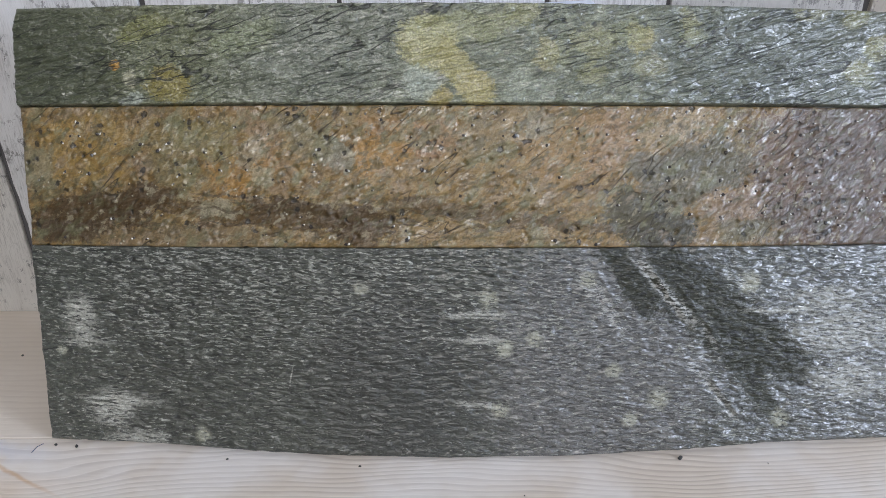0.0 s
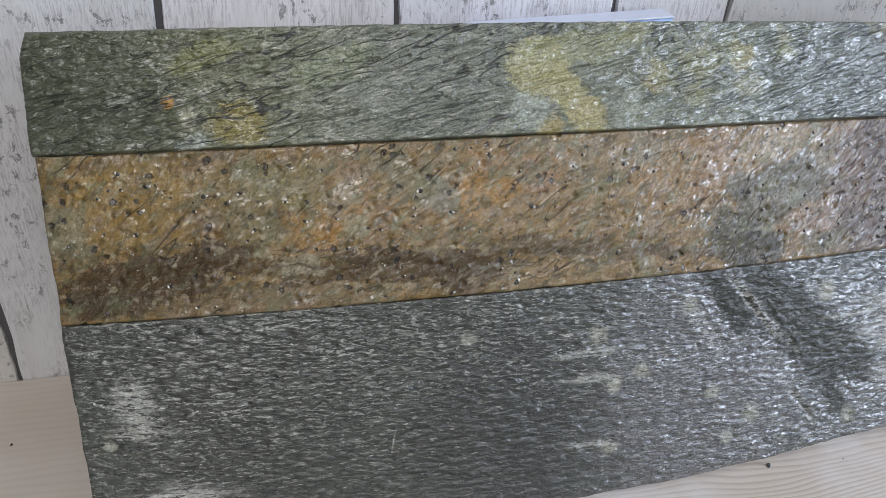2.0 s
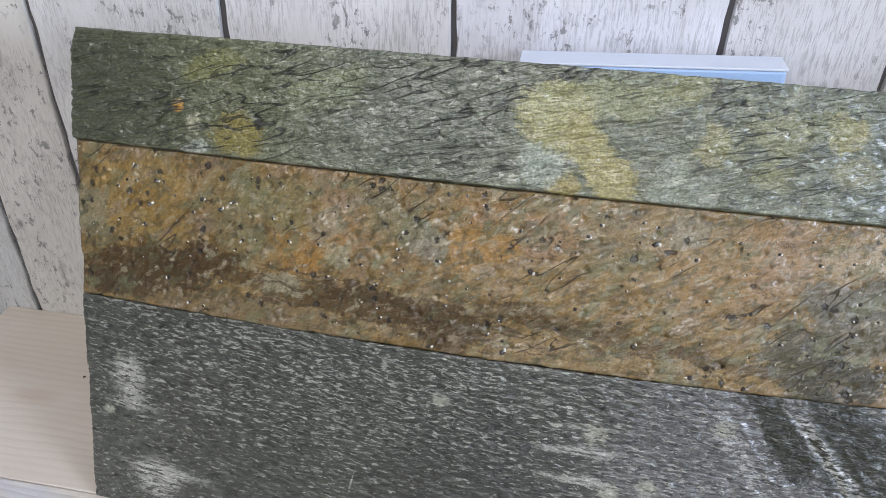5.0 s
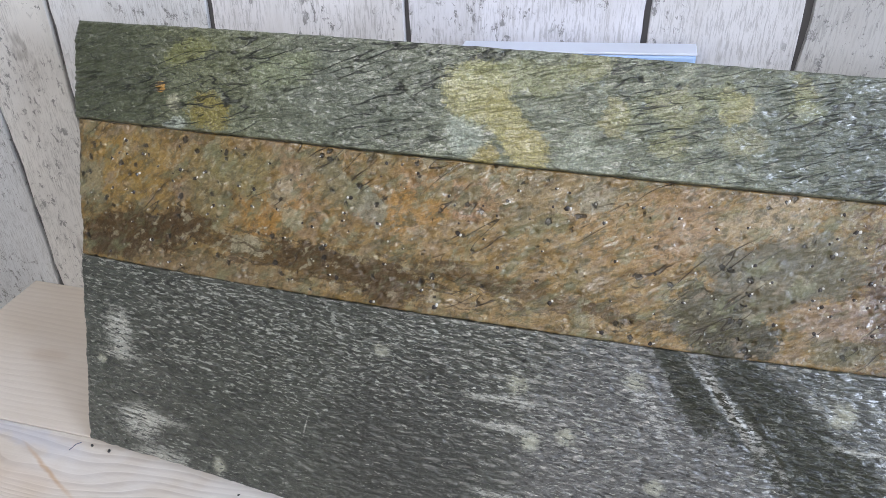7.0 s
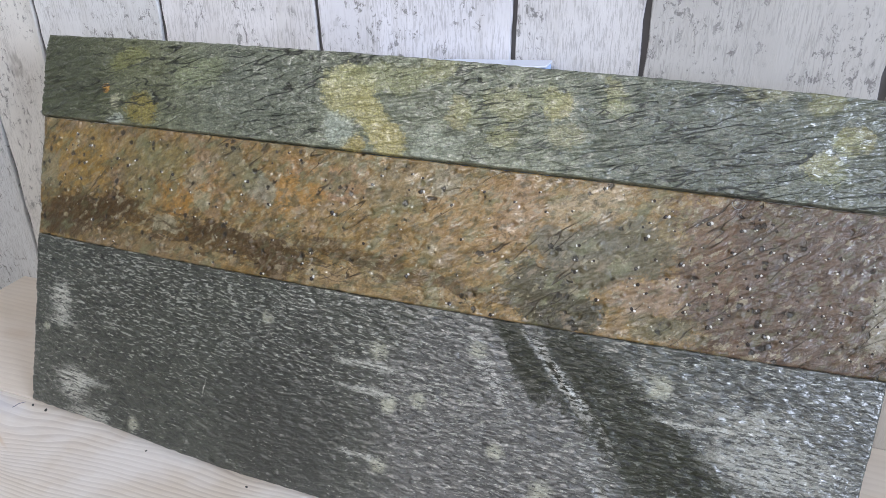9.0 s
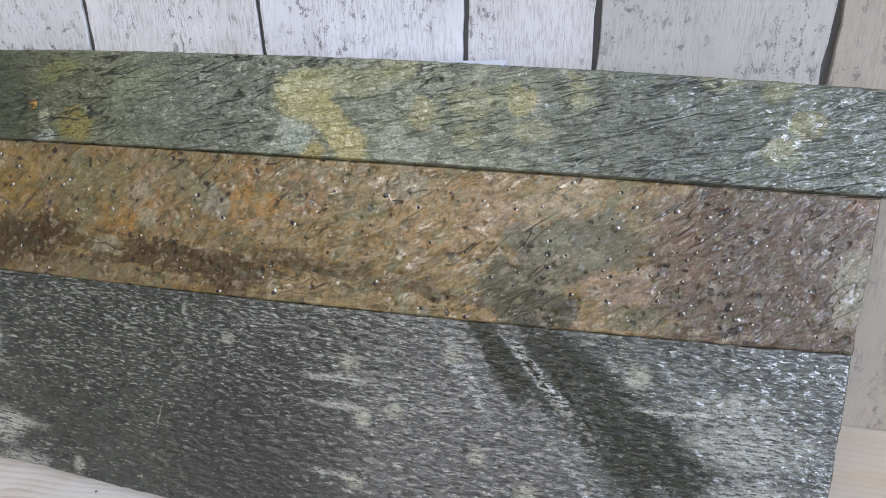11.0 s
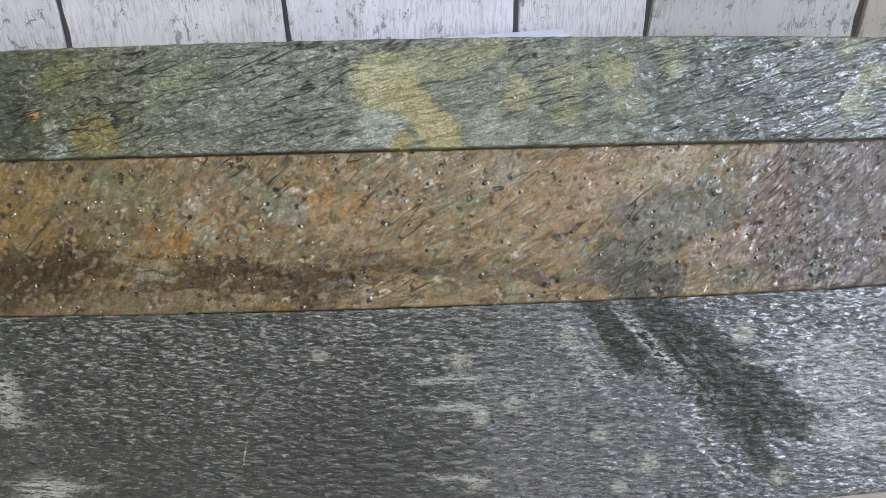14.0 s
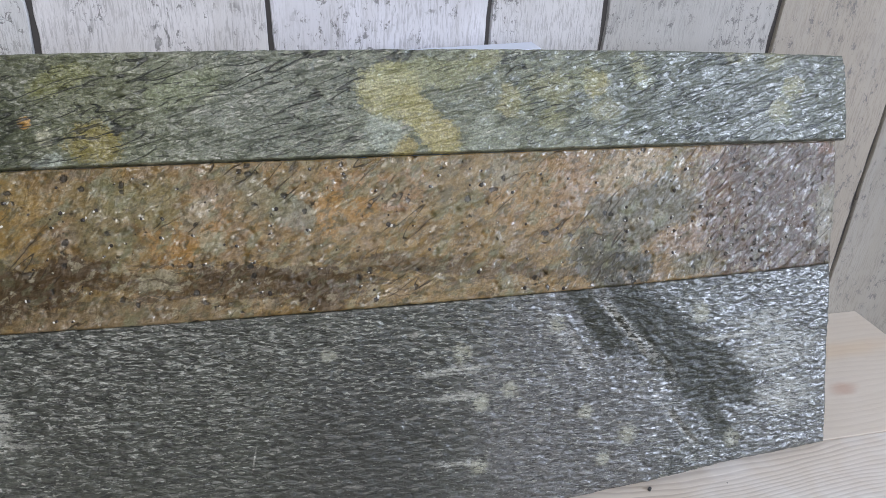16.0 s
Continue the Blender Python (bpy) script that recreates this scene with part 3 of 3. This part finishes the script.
def plain(name, colour, rough, scale=8.0, spread=0.06, spec=0.4, relief=0.0006, **more):
    m = Mat(name)
    a = m.noise(m.co, scale, 4, 0.6)
    b = m.noise(m.co, scale * 22, 3, 0.6)
    lo, hi = tuple(x * (1 - spread) for x in colour), tuple(min(1, x * (1 + spread)) for x in colour)
    col = m.mix(b, m.mix(a, lo, hi), colour)
    return m.done(col, rough, m.bump(b, 0.2, relief), spec, **more)


STONE_GREEN, STONE_OCHRE, STONE_GREY = stone_green(), stone_ochre(), stone_grey()
PAINT = painted_plank()
PINE_BACK = pine("smooth_pine", 0.24, 0.12, 2.0, 0.0065)
PINE_FRONT = pine("whitewashed_pine", 0.75, 0.6, 0.0, 0.0042)
PLASTER = plain("room_plaster", (0.24, 0.235, 0.23), 0.9)
CEILING = plain("ceiling_paint", (0.55, 0.55, 0.54), 0.9)
FLOORING = plain("floor_boards", (0.34, 0.27, 0.20), 0.6, 3.0, 0.2)
GROOVE = plain("dark_groove", (0.095, 0.092, 0.096), 0.85, 40.0, 0.25)
BLUE = plain("pale_blue_plastic", (0.42, 0.60, 0.92), 0.4, 30.0, 0.04)
WHITE_TOP = plain("white_plastic", (0.68, 0.74, 0.87), 0.45, 30.0, 0.03)
CHIP = plain("stone_crumb", (0.045, 0.045, 0.045), 0.6, 300.0, 0.5)
GARNET = plain("dark_garnet", (0.035, 0.029, 0.026), 0.22, 500.0, 0.5, 0.8)
# near-white colour that stands for the glints beside the garnets
GLINT = plain("pale_glint", (0.66, 0.64, 0.60), 0.25, 400.0, 0.2, 0.8)
INK = plain("blue_black_ink", (0.07, 0.08, 0.16), 0.6, 200.0, 0.4)
FIBRE = plain("grey_fibre", (0.22, 0.22, 0.22), 0.5, 200.0, 0.3)


# ---- mesh helpers ----
def part(name, bm, material, parent=None, label=""):
    me = bpy.data.meshes.new(name)
    bm.to_mesh(me)
    bm.free()
    me.materials.append(material)
    ob = new(name, me)
    if parent:
        ob.parent = parent
    if label:
        ob["label"] = label
    return ob


def box(bm, x0, x1, y0, y1, z0, z1, bevel=0.0):
    g = bmesh.ops.create_cube(bm, size=1.0)["verts"]
    for v in g:
        v.co = Vector((x0 + (v.co.x + 0.5) * (x1 - x0), y0 + (v.co.y + 0.5) * (y1 - y0), z0 + (v.co.z + 0.5) * (z1 - z0)))
    if bevel:
        edges = list({e for v in g for e in v.link_edges})
        bmesh.ops.bevel(bm, geom=edges, offset=bevel, segments=2, affect="EDGES", profile=0.5)
    return bm


def slab_with_opening(x0, x1, z0, z1, hole, depth):
    """A wall in the xz plane, thick towards +y, with one opening through it."""
    bm = bmesh.new()
    hx0, hx1, hz0, hz1 = hole
    for a, b, c, d in ((x0, hx0, z0, z1), (hx1, x1, z0, z1), (hx0, hx1, z0, hz0), (hx0, hx1, hz1, z1)):
        box(bm, a, b, 0, depth, c, d)
    return bm


# ---- the room that closes the place ----
tagged(part("floor", box(bmesh.new(), ROOM_X0, ROOM_X1, ROOM_Y0, WALL_Y + 0.15, FLOOR_Z - 0.1, FLOOR_Z), FLOORING), "plain brown floor of the room", "floor", kind="structure")
tagged(part("ceiling", box(bmesh.new(), ROOM_X0, ROOM_X1, ROOM_Y0, WALL_Y + 0.15, CEIL_Z, CEIL_Z + 0.1), CEILING), "plain white painted ceiling", "ceiling", kind="structure")
tagged(part("wall_west", box(bmesh.new(), ROOM_X0 - 0.1, ROOM_X0, ROOM_Y0, WALL_Y + 0.15, FLOOR_Z, CEIL_Z), PLASTER), "plain pale plaster wall", "wall", kind="structure")
# this wall's opening is added only to let the front fill in
wall_s = part("wall_south", slab_with_opening(ROOM_X0, ROOM_X1, FLOOR_Z, CEIL_Z, FILL_OPENING, 0.1), PLASTER)
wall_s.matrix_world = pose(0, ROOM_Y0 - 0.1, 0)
tagged(wall_s, "unseen plain pale plaster wall with an opening for light", "wall", kind="structure")
wall_e = part("wall_east", slab_with_opening(ROOM_Y0, WALL_Y + 0.15, FLOOR_Z, CEIL_Z, WIN_R, 0.1), PLASTER)
wall_e.matrix_world = pose(ROOM_X1 + 0.1, 0, 0, 0, 0, 90)
tagged(wall_e, "unseen plain pale plaster wall with an opening for light", "wall", kind="structure")

# ---- back wall: white-painted upright planks over a dark backing ----
wall_n = part("wall_north", box(bmesh.new(), ROOM_X0, ROOM_X1, WALL_Y + 0.0035, WALL_Y + 0.15, FLOOR_Z, CEIL_Z), GROOVE)
tagged(wall_n, "wall of worn white-painted upright wooden planks with dark joints", "wall", kind="structure")
SEAMS = [ROOM_X0, -1.48, -1.33, -1.19, -1.10, -0.96, -0.83, -0.68, -0.53, -0.40, -0.29, -0.153, -0.0776, 0.0571, 0.2013, 0.3542, 0.4426,
         0.589, 0.7219, 0.86, 0.95, 1.10, 1.24, 1.39, 1.48, 1.62, 1.77, 1.92, 2.05, ROOM_X1]
# own tone of each plank; dimming towards the right is also put into 16
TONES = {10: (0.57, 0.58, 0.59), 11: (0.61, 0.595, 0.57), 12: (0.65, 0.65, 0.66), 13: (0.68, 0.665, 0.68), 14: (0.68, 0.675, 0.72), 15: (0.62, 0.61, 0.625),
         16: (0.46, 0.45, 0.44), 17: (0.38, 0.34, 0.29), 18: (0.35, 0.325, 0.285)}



def plank_mesh(x0, x1, k):
    """One upright plank with slightly ragged long edges and eased arrises."""
    bm = bmesh.new()
    rng = random.Random(40 + k)
    levels = [FLOOR_Z, -0.4, -0.2] + [-0.05 + 0.0125 * i for i in range(41)] + [0.6, 0.9, 1.3, CEIL_Z]
    rows = []
    for z in levels:
        a = x0 + 0.0021 + rng.uniform(-0.0007, 0.0007) + 0.0007 * math.sin(z * 31 + k) + 0.0004 * math.sin(z * 87 + 2 * k)
        b = x1 - 0.0021 + rng.uniform(-0.0007, 0.0007) + 0.0007 * math.sin(z * 27 + 3 * k) + 0.0004 * math.sin(z * 95 + k)
        rows.append([bm.verts.new(p) for p in ((a, 0.0034, z), (a, 0.0012, z), (a + 0.0006, 0, z), ((a + b) / 2, 0, z), (b - 0.0006, 0, z), (b, 0.0012, z), (b, 0.0034, z))])
    for r, s in zip(rows, rows[1:]):
        for i in range(6):
            bm.faces.new((r[i], r[i + 1], s[i + 1], s[i]))
    for f in bm.faces:
        f.smooth = False
    return bm


for k, (a, b) in enumerate(zip(SEAMS, SEAMS[1:])):
    ob = part("plank", plank_mesh(a, b, k), PAINT, wall_n)
    ob.location.y = WALL_Y
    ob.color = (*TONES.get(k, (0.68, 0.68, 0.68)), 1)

# ---- the shelf: a smooth back plank and a whitewashed front plank ----
SHELF = (-0.181, 0.767)
JOINT_Y = 0.004
shelf = tagged(new("shelf"), "whitewashed pine shelf of two planks fixed against the plank wall", "shelf")
back = part("back_plank", box(bmesh.new(), SHELF[0], SHELF[1], JOINT_Y + 0.0002, WALL_Y - 0.0005, -0.028, 0, 0.0007), PINE_BACK, shelf, "smooth pale pine plank")
front = part("front_plank", box(bmesh.new(), SHELF[0] - 0.02, SHELF[1] + 0.02, -0.21, JOINT_Y - 0.0002, -0.0285, -0.0005, 0.0007), PINE_FRONT, shelf, "whitewashed pine plank with open grain")
for x in (0.0, 0.58):
    bm = box(bmesh.new(), x, x + 0.028, -0.16, WALL_Y - 0.0005, -0.058, -0.0285, 0.002)
    box(bm, x, x + 0.028, WALL_Y - 0.03, WALL_Y - 0.0005, -0.20, -0.058, 0.002)
    part("bracket", bm, PINE_BACK, shelf)

# ---- stone strips ----
TILT = 22.844
BOW, TWIST, CROWN = 0.01938, -0.00616, 0.00639


def bow(u, v):
    a = (u - 0.3) / 0.3
    return BOW * (1 - a * a) + TWIST * a * v / 0.3 + CROWN * (1 - a * a) * v / 0.3


def lattice(x, y, seed):
    """Smooth value noise in 0..1 on arrays."""
    t = np.random.RandomState(seed).rand(256, 256)
    i, j = np.floor(x).astype(int), np.floor(y).astype(int)
    fx, fy = x - i, y - j
    fx, fy = fx * fx * (3 - 2 * fx), fy * fy * (3 - 2 * fy)
    i0, i1, j0, j1 = i % 256, (i + 1) % 256, j % 256, (j + 1) % 256
    return (t[i0, j0] * (1 - fx) + t[i1, j0] * fx) * (1 - fy) + (t[i0, j1] * (1 - fx) + t[i1, j1] * fx) * fy


def streaks(u, v, turn, long, wide, seed, octaves=3):
    c, s = math.cos(radians(turn)), math.sin(radians(turn))
    x, y = (u * c + v * s) / long, (v * c - u * s) / wide
    x = x + 0.6 * lattice(u / 0.02, v / 0.02, seed + 50)
    y = y + 0.8 * lattice(u / 0.03, v / 0.03, seed + 51)
    total = sum(lattice(x * 2 ** o + 7 * o, y * 2 ** o + 3 * o, seed + o) * 0.5 ** o for o in range(octaves))
    return total / sum(0.5 ** o for o in range(octaves))


def along(u, v, u0, v0, u1, v1):
    """Signed distance from the line through two points, and 0..1 along it."""
    d = math.hypot(u1 - u0, v1 - v0)
    a, b = (u1 - u0) / d, (v1 - v0) / d
    return (v - v0) * a - (u - u0) * b, ((u - u0) * a + (v - v0) * b) / d


def relief_green(u, v):
    flakes = streaks(u, v, 13, 0.012, 0.0030, 11)
    h = 0.0018 * (flakes - 0.5) + 0.0010 * (lattice(u / 0.03, v / 0.02, 21) - 0.5)
    groove = np.clip((streaks(u, v, 13, 0.03, 0.0024, 31, 2) - 0.66) / 0.1, 0, 1)
    return h - 0.0009 * groove + 0.0006 * (lattice(u / 0.0026, v / 0.0016, 23) - 0.5)


def relief_ochre(u, v):
    h = 0.0017 * (streaks(u, v, 38, 0.010, 0.0036, 61) - 0.5) + 0.0013 * (lattice(u / 0.035, v / 0.02, 62) - 0.5)
    h = h + 0.0006 * (streaks(u, v, 38, 0.004, 0.0018, 63, 2) - 0.5)
    ledge = v - (0.166 + 0.004 * np.sin(u * 23) + 0.008 * (lattice(u / 0.018, v * 0, 64) - 0.5))
    h = h + 0.0007 / (1 + np.exp(-ledge / 0.0008)) * np.clip((0.36 - u) / 0.05, 0, 1)
    rng = random.Random(5)
    for _ in range(260):
        cu, cv, r = rng.uniform(-0.005, 0.615), rng.uniform(0.145, 0.232), rng.uniform(0.0006, 0.0017)
        k = rng.choice((-1, -1, 1)) * rng.uniform(0.6, 1.2) * r
        i0, i1 = np.searchsorted(u[:, 0], (cu - 3 * r, cu + 3 * r))
        j0, j1 = np.searchsorted(v[0], (cv - 3 * r, cv + 3 * r))
        if i1 > i0 and j1 > j0:
            d = ((u[i0:i1, j0:j1] - cu) ** 2 + (v[i0:i1, j0:j1] - cv) ** 2) / r ** 2
            h[i0:i1, j0:j1] += k * np.exp(-d)
    return h


def relief_grey(u, v):
    h = 0.0018 * (streaks(u, v, -3, 0.0062, 0.0028, 71) - 0.5) + 0.0012 * (lattice(u / 0.04, v / 0.025, 72) - 0.5)
    h = h + 0.0006 * (lattice(u / 0.0046, v / 0.0016, 73) - 0.5)
    for u0, v0, u1, v1, deep in ((0.404, 0.134, 0.446, 0.080, -0.0009), (0.416, 0.128, 0.442, 0.090, 0.0008), (0.4535, 0.051, 0.4789, 0.0202, -0.0010), (0.458, 0.052, 0.485, 0.018, 0.0008), (0.375, 0.130, 0.405, 0.085, 0.0006), (0.432, 0.120, 0.475, 0.060, 0.0006)):
        d, s = along(u, v, u0, v0, u1, v1)
        d = d + 0.003 * (lattice(u / 0.006, v / 0.006, 75) - 0.5)
        h = h + deep * np.exp(-(d / 0.0016) ** 2) * np.clip(6 * s, 0, 1) * np.clip(6 * (1 - s), 0, 1)
    return h


def stone_strip(u_low, u_high, v_low, v_high, lift, thick, relief, material, seed, step_u, step_v, round_top=0.0, undercut=0.0, foot=False):
    """One split-face strip. u_low and u_high: its ends at the lower and upper edge; lift: how far its face stands out."""
    nu, nv = int((u_high[0] - u_low[0]) / step_u) + 1, int((v_high - v_low) / step_v) + 1
    s, t = np.meshgrid(np.linspace(0, 1, nu), np.linspace(0, 1, nv), indexing="ij")
    lo = u_low[0] + (u_low[1] - u_low[0]) * t
    hi = u_high[0] + (u_high[1] - u_high[0]) * t
    if round_top:
        pull = round_top * np.clip((t - 0.62) / 0.38, 0, 1) ** 2
        lo, hi = lo + pull, hi - 0.6 * pull
    u = lo + (hi - lo) * s
    if foot:
        v_low = np.minimum(0.0022, 0.0030 - 0.0075 * (1 - ((u - 0.29) / 0.22) ** 2))
    v = v_low + (v_high - v_low) * t
    n = bow(u, v) + lift + relief(u, v)
    # chipped outline and worn arris
    du = np.minimum(u - lo, hi - u)
    dv = np.minimum(v - v_low, v_high - v)
    chip = 0.0004 + 0.0022 * lattice(u / 0.006, v / 0.006, seed) ** 2
    edge = np.minimum(du, dv)
    n = n - 0.0006 * np.clip(1 - edge / (chip + 0.0004), 0, 1) ** 1.5
    n = n - undercut * np.clip(1 - (v - v_low) / 0.0015, 0, 1)
    fall = np.clip(1 - du / 0.004, 0, 1)
    u = u + fall * 0.0009 * (lattice(v / 0.011, u * 0 + seed, seed + 1) - 0.5) * np.where(s < 0.5, 1, -1)
    fall = np.clip(1 - dv / 0.003, 0, 1)
    v = v + fall * 0.0003 * (lattice(u / 0.005, v * 0 + seed, seed + 2) - 0.5) * (0.4 + t)
    front = np.stack([u, v, n], -1).reshape(-1, 3)
    index = np.arange(nu * nv).reshape(nu, nv)
    quads = np.stack([index[:-1, :-1], index[1:, :-1], index[1:, 1:], index[:-1, 1:]], -1).reshape(-1, 4)
    ring = np.concatenate([index[:-1, 0], index[-1, :-1], index[:0:-1, -1], index[0, :0:-1]])
    rim = front[ring].copy()
    rim[:, 2] = bow(rim[:, 0], rim[:, 1]) + lift - thick
    first = nu * nv
    other = first + np.arange(len(ring))
    walls = np.stack([np.roll(ring, -1), ring, other, np.roll(other, -1)], -1)
    # the back is quilted between the lower and the upper rim
    low, high = other[:nu], np.concatenate([other[nu + nv - 2:2 * nu + nv - 2]])[::-1]
    m = min(len(low), len(high))
    backs = np.stack([low[:m - 1], high[:m - 1], high[1:m], low[1:m]], -1)
    SURFACE[seed] = front.reshape(nu, nv, 3)
    me = bpy.data.meshes.new("stone_strip")
    me.from_pydata(np.concatenate([front, rim]).tolist(), [], np.concatenate([quads, walls, backs]).tolist())
    smooth = np.zeros(len(me.polygons), dtype=bool)
    smooth[:len(quads)] = True
    me.polygons.foreach_set("use_smooth", smooth)
    me.materials.append(material)
    me.update()
    ob = new("stone_strip", me)
    ob.matrix_world = pose(0, 0, 0, 90 - TILT, 0, 0)
    return ob


SURFACE = {}
STRIPS = "stacked stone veneer strips"
tagged(stone_strip((0.000, -0.005), (0.5985, 0.6065), 0.0002, 0.1400, 0.0, 0.006, relief_grey, STONE_GREY, 301, 0.0009, 0.0006, foot=True),
       "wide dark grey schist strip with glossy ripples and scuffs", "stone strip", STRIPS)
ochre = tagged(stone_strip((-0.0045, -0.006), (0.6070, 0.6155), 0.1402, 0.2328, -0.0004, 0.006, relief_ochre, STONE_OCHRE, 302, 0.00065, 0.0006),
       "medium rusty ochre schist strip with brown stains and a rosy end", "stone strip", STRIPS)
tagged(stone_strip((-0.0070, -0.0065), (0.6226, 0.6226), 0.2331, 0.2960, 0.0030, 0.007, relief_green, STONE_GREEN, 303, 0.0008, 0.0005, 0.005, 0.0035),
       "narrow sage green schist strip with a yellow patch and dark streaks", "stone strip", STRIPS)


# garnets stand half out of the rusty strip, thickest towards its rosy end
def grain_mesh(name, material, seed):
    bm = bmesh.new()
    bmesh.ops.create_icosphere(bm, subdivisions=1, radius=1)
    rng = random.Random(seed)
    for v in bm.verts:
        v.co *= rng.uniform(0.72, 1.15)
        v.co.z *= 0.75
    me = bpy.data.meshes.new(name)
    bm.to_mesh(me)
    bm.free()
    me.materials.append(material)
    return me


GARNETS = [grain_mesh("garnet", GARNET, 900 + i) for i in range(5)]
GLINTS = [grain_mesh("glint_grain", GLINT, 950 + i) for i in range(4)]
SEEN = [(0.0434, 0.2016), (0.0406, 0.1892), (0.0348, 0.2224), (0.0479, 0.2153), (0.029, 0.2136), (0.0772, 0.2082), (0.0893, 0.2037), (0.132, 0.2021), (0.1031, 0.1881),
        (0.1966, 0.2046), (0.2137, 0.1911), (0.263, 0.1914), (0.2901, 0.2136), (0.3235, 0.2132), (0.3643, 0.218), (0.4737, 0.217), (0.4364, 0.2292), (0.4646, 0.2028),
        (0.4615, 0.1842), (0.4638, 0.1748), (0.4262, 0.1768), (0.4982, 0.216), (0.5168, 0.2142), (0.5332, 0.2199), (0.5562, 0.2239), (0.5135, 0.2011), (0.5207, 0.1954),
        (0.5341, 0.2041), (0.5246, 0.1822), (0.486, 0.1905), (0.5052, 0.1659), (0.5332, 0.1611), (0.538, 0.1553), (0.5297, 0.1496), (0.5065, 0.1556), (0.5291, 0.1897),
        (0.441, 0.1618), (0.4626, 0.1597), (0.2884, 0.1745), (0.32, 0.1578), (0.3509, 0.1446), (0.3785, 0.1422), (0.1898, 0.154), (0.2531, 0.1455), (0.2128, 0.1425)]
rng = random.Random(77)
spots = [(u, v, rng.uniform(0.0014, 0.0020)) for u, v in SEEN]
while len(spots) < 230:
    u, v = rng.uniform(0.004, 0.600), rng.uniform(0.145, 0.228)
    if rng.random() < (0.8 if u > 0.45 else 0.3 if v > 0.18 else 0.15) and all(math.hypot(u - p[0], v - p[1]) > 0.0045 for p in spots):
        spots.append((u, v, rng.uniform(0.0006, 0.0013)))
grid = SURFACE[302]
for u, v, r in spots:
    i = min(int((u + 0.005) / 0.616 * grid.shape[0]), grid.shape[0] - 1)
    j = min(int((v - 0.1402) / 0.0926 * grid.shape[1]), grid.shape[1] - 1)
    ob = new("garnet", rng.choice(GARNETS))
    ob.parent = ochre
    ob.location = (u, v, grid[i, j, 2] - 0.15 * r)
    ob.rotation_euler = (rng.uniform(-0.5, 0.5), rng.uniform(-0.5, 0.5), rng.uniform(0, 6.3))
    ob.scale = (r, r * rng.uniform(0.75, 1.1), r)
    # a pale grain beside most of them, added to hold their white glint in its colour
    if rng.random() < 0.8:
        side = rng.uniform(-0.6, 0.9) + (0 if rng.random() < 0.7 else math.pi)
        glint_dot = new("glint_grain", rng.choice(GLINTS))
        glint_dot.parent = ochre
        glint_dot.location = (u + 1.1 * r * math.cos(side), v + 1.1 * r * math.sin(side), grid[i, j, 2] + 0.1 * r)
        glint_dot.rotation_euler = (rng.uniform(-0.4, 0.4), rng.uniform(-0.4, 0.4), rng.uniform(0, 6.3))
        glint_dot.scale = (r * rng.uniform(0.5, 0.9), r * rng.uniform(0.35, 0.6), r * 0.6)

# ---- pale box that props the stones from behind ----
prop = tagged(new("plastic_box"), "pale blue and white plastic box propping the stone strips", "box")
prop.matrix_world = pose(0.3835, 0.1385, 0.2728, 0, -3.2, 0)
part("body", box(bmesh.new(), -0.14, 0, 0, 0.0185, -0.266, -0.0014, 0.0015), BLUE, prop, "pale blue body")
part("lid", box(bmesh.new(), -0.1405, 0.0005, -0.0004, 0.019, -0.0014, 0, 0.0005), WHITE_TOP, prop, "white lid")


# ---- small things on the shelf ----
def crumb(x, y, size, seed):
    bm = bmesh.new()
    bmesh.ops.create_icosphere(bm, subdivisions=2, radius=1)
    rng = random.Random(seed)
    for v in bm.verts:
        v.co *= rng.uniform(0.75, 1.1)
        v.co = Vector((v.co.x * size, v.co.y * size * 0.7, (max(v.co.z, -0.5) + 0.5) * size * 0.6))
    ob = part("stone_crumb", bm, CHIP)
    ob.matrix_world = pose(x, y, 0 if y > JOINT_Y else -0.0005, 0, 0, seed * 37)
    return tagged(ob, "tiny dark crumb of stone lying on the shelf", "stone crumb", "stone crumbs")


for i, (x, y, r) in enumerate(((0.4407, -0.0172, 0.0022), (-0.0695, 0.0993, 0.0013), (0.0193, -0.0045, 0.0016), (0.004, -0.003, 0.0014), (0.2202, -0.0240, 0.0011), (0.1282, -0.0170, 0.0010), (0.5, -0.022, 0.0007), (0.33, -0.05, 0.0007))):
    crumb(x, y, r, i + 1)


def curve_mesh(name, points, thick, material, parent=None, label=""):
    cu = bpy.data.curves.new(name, "CURVE")
    cu.dimensions, cu.bevel_depth, cu.bevel_resolution = "3D", thick, 2
    sp = cu.splines.new("POLY")
    sp.points.add(len(points) - 1)
    for p, q in zip(sp.points, points):
        p.co = (*q, 1)
    tmp = bpy.data.objects.new(name, cu)
    me = bpy.data.meshes.new_from_object(tmp)
    bpy.data.objects.remove(tmp)
    me.materials.clear()
    me.materials.append(material)
    ob = new(name, me)
    if parent:
        ob.parent = parent
    if label:
        ob["label"] = label
    return ob


curve_mesh("pen_mark", [(-0.0055, -0.0015, -0.0006), (-0.0085, -0.0045, -0.0006), (-0.0098, -0.0105, -0.0006)], 0.0004, INK, shelf, "short dark pen mark")
loop = [(0.5127 + 0.0035 * math.cos(a), 0.2305 + 0.004 * math.sin(a), bow(0.5127, 0.2305) + 0.0012 + 0.0004 * math.sin(2 * a)) for a in [math.pi + i * math.pi / 12 for i in range(13)]]
fibre = curve_mesh("fibre", loop, 0.0002, FIBRE)
fibre.matrix_world = pose(0, 0, 0, 90 - TILT, 0, 0)
tagged(fibre, "thin grey loop of fibre caught in the joint between stones", "fibre")
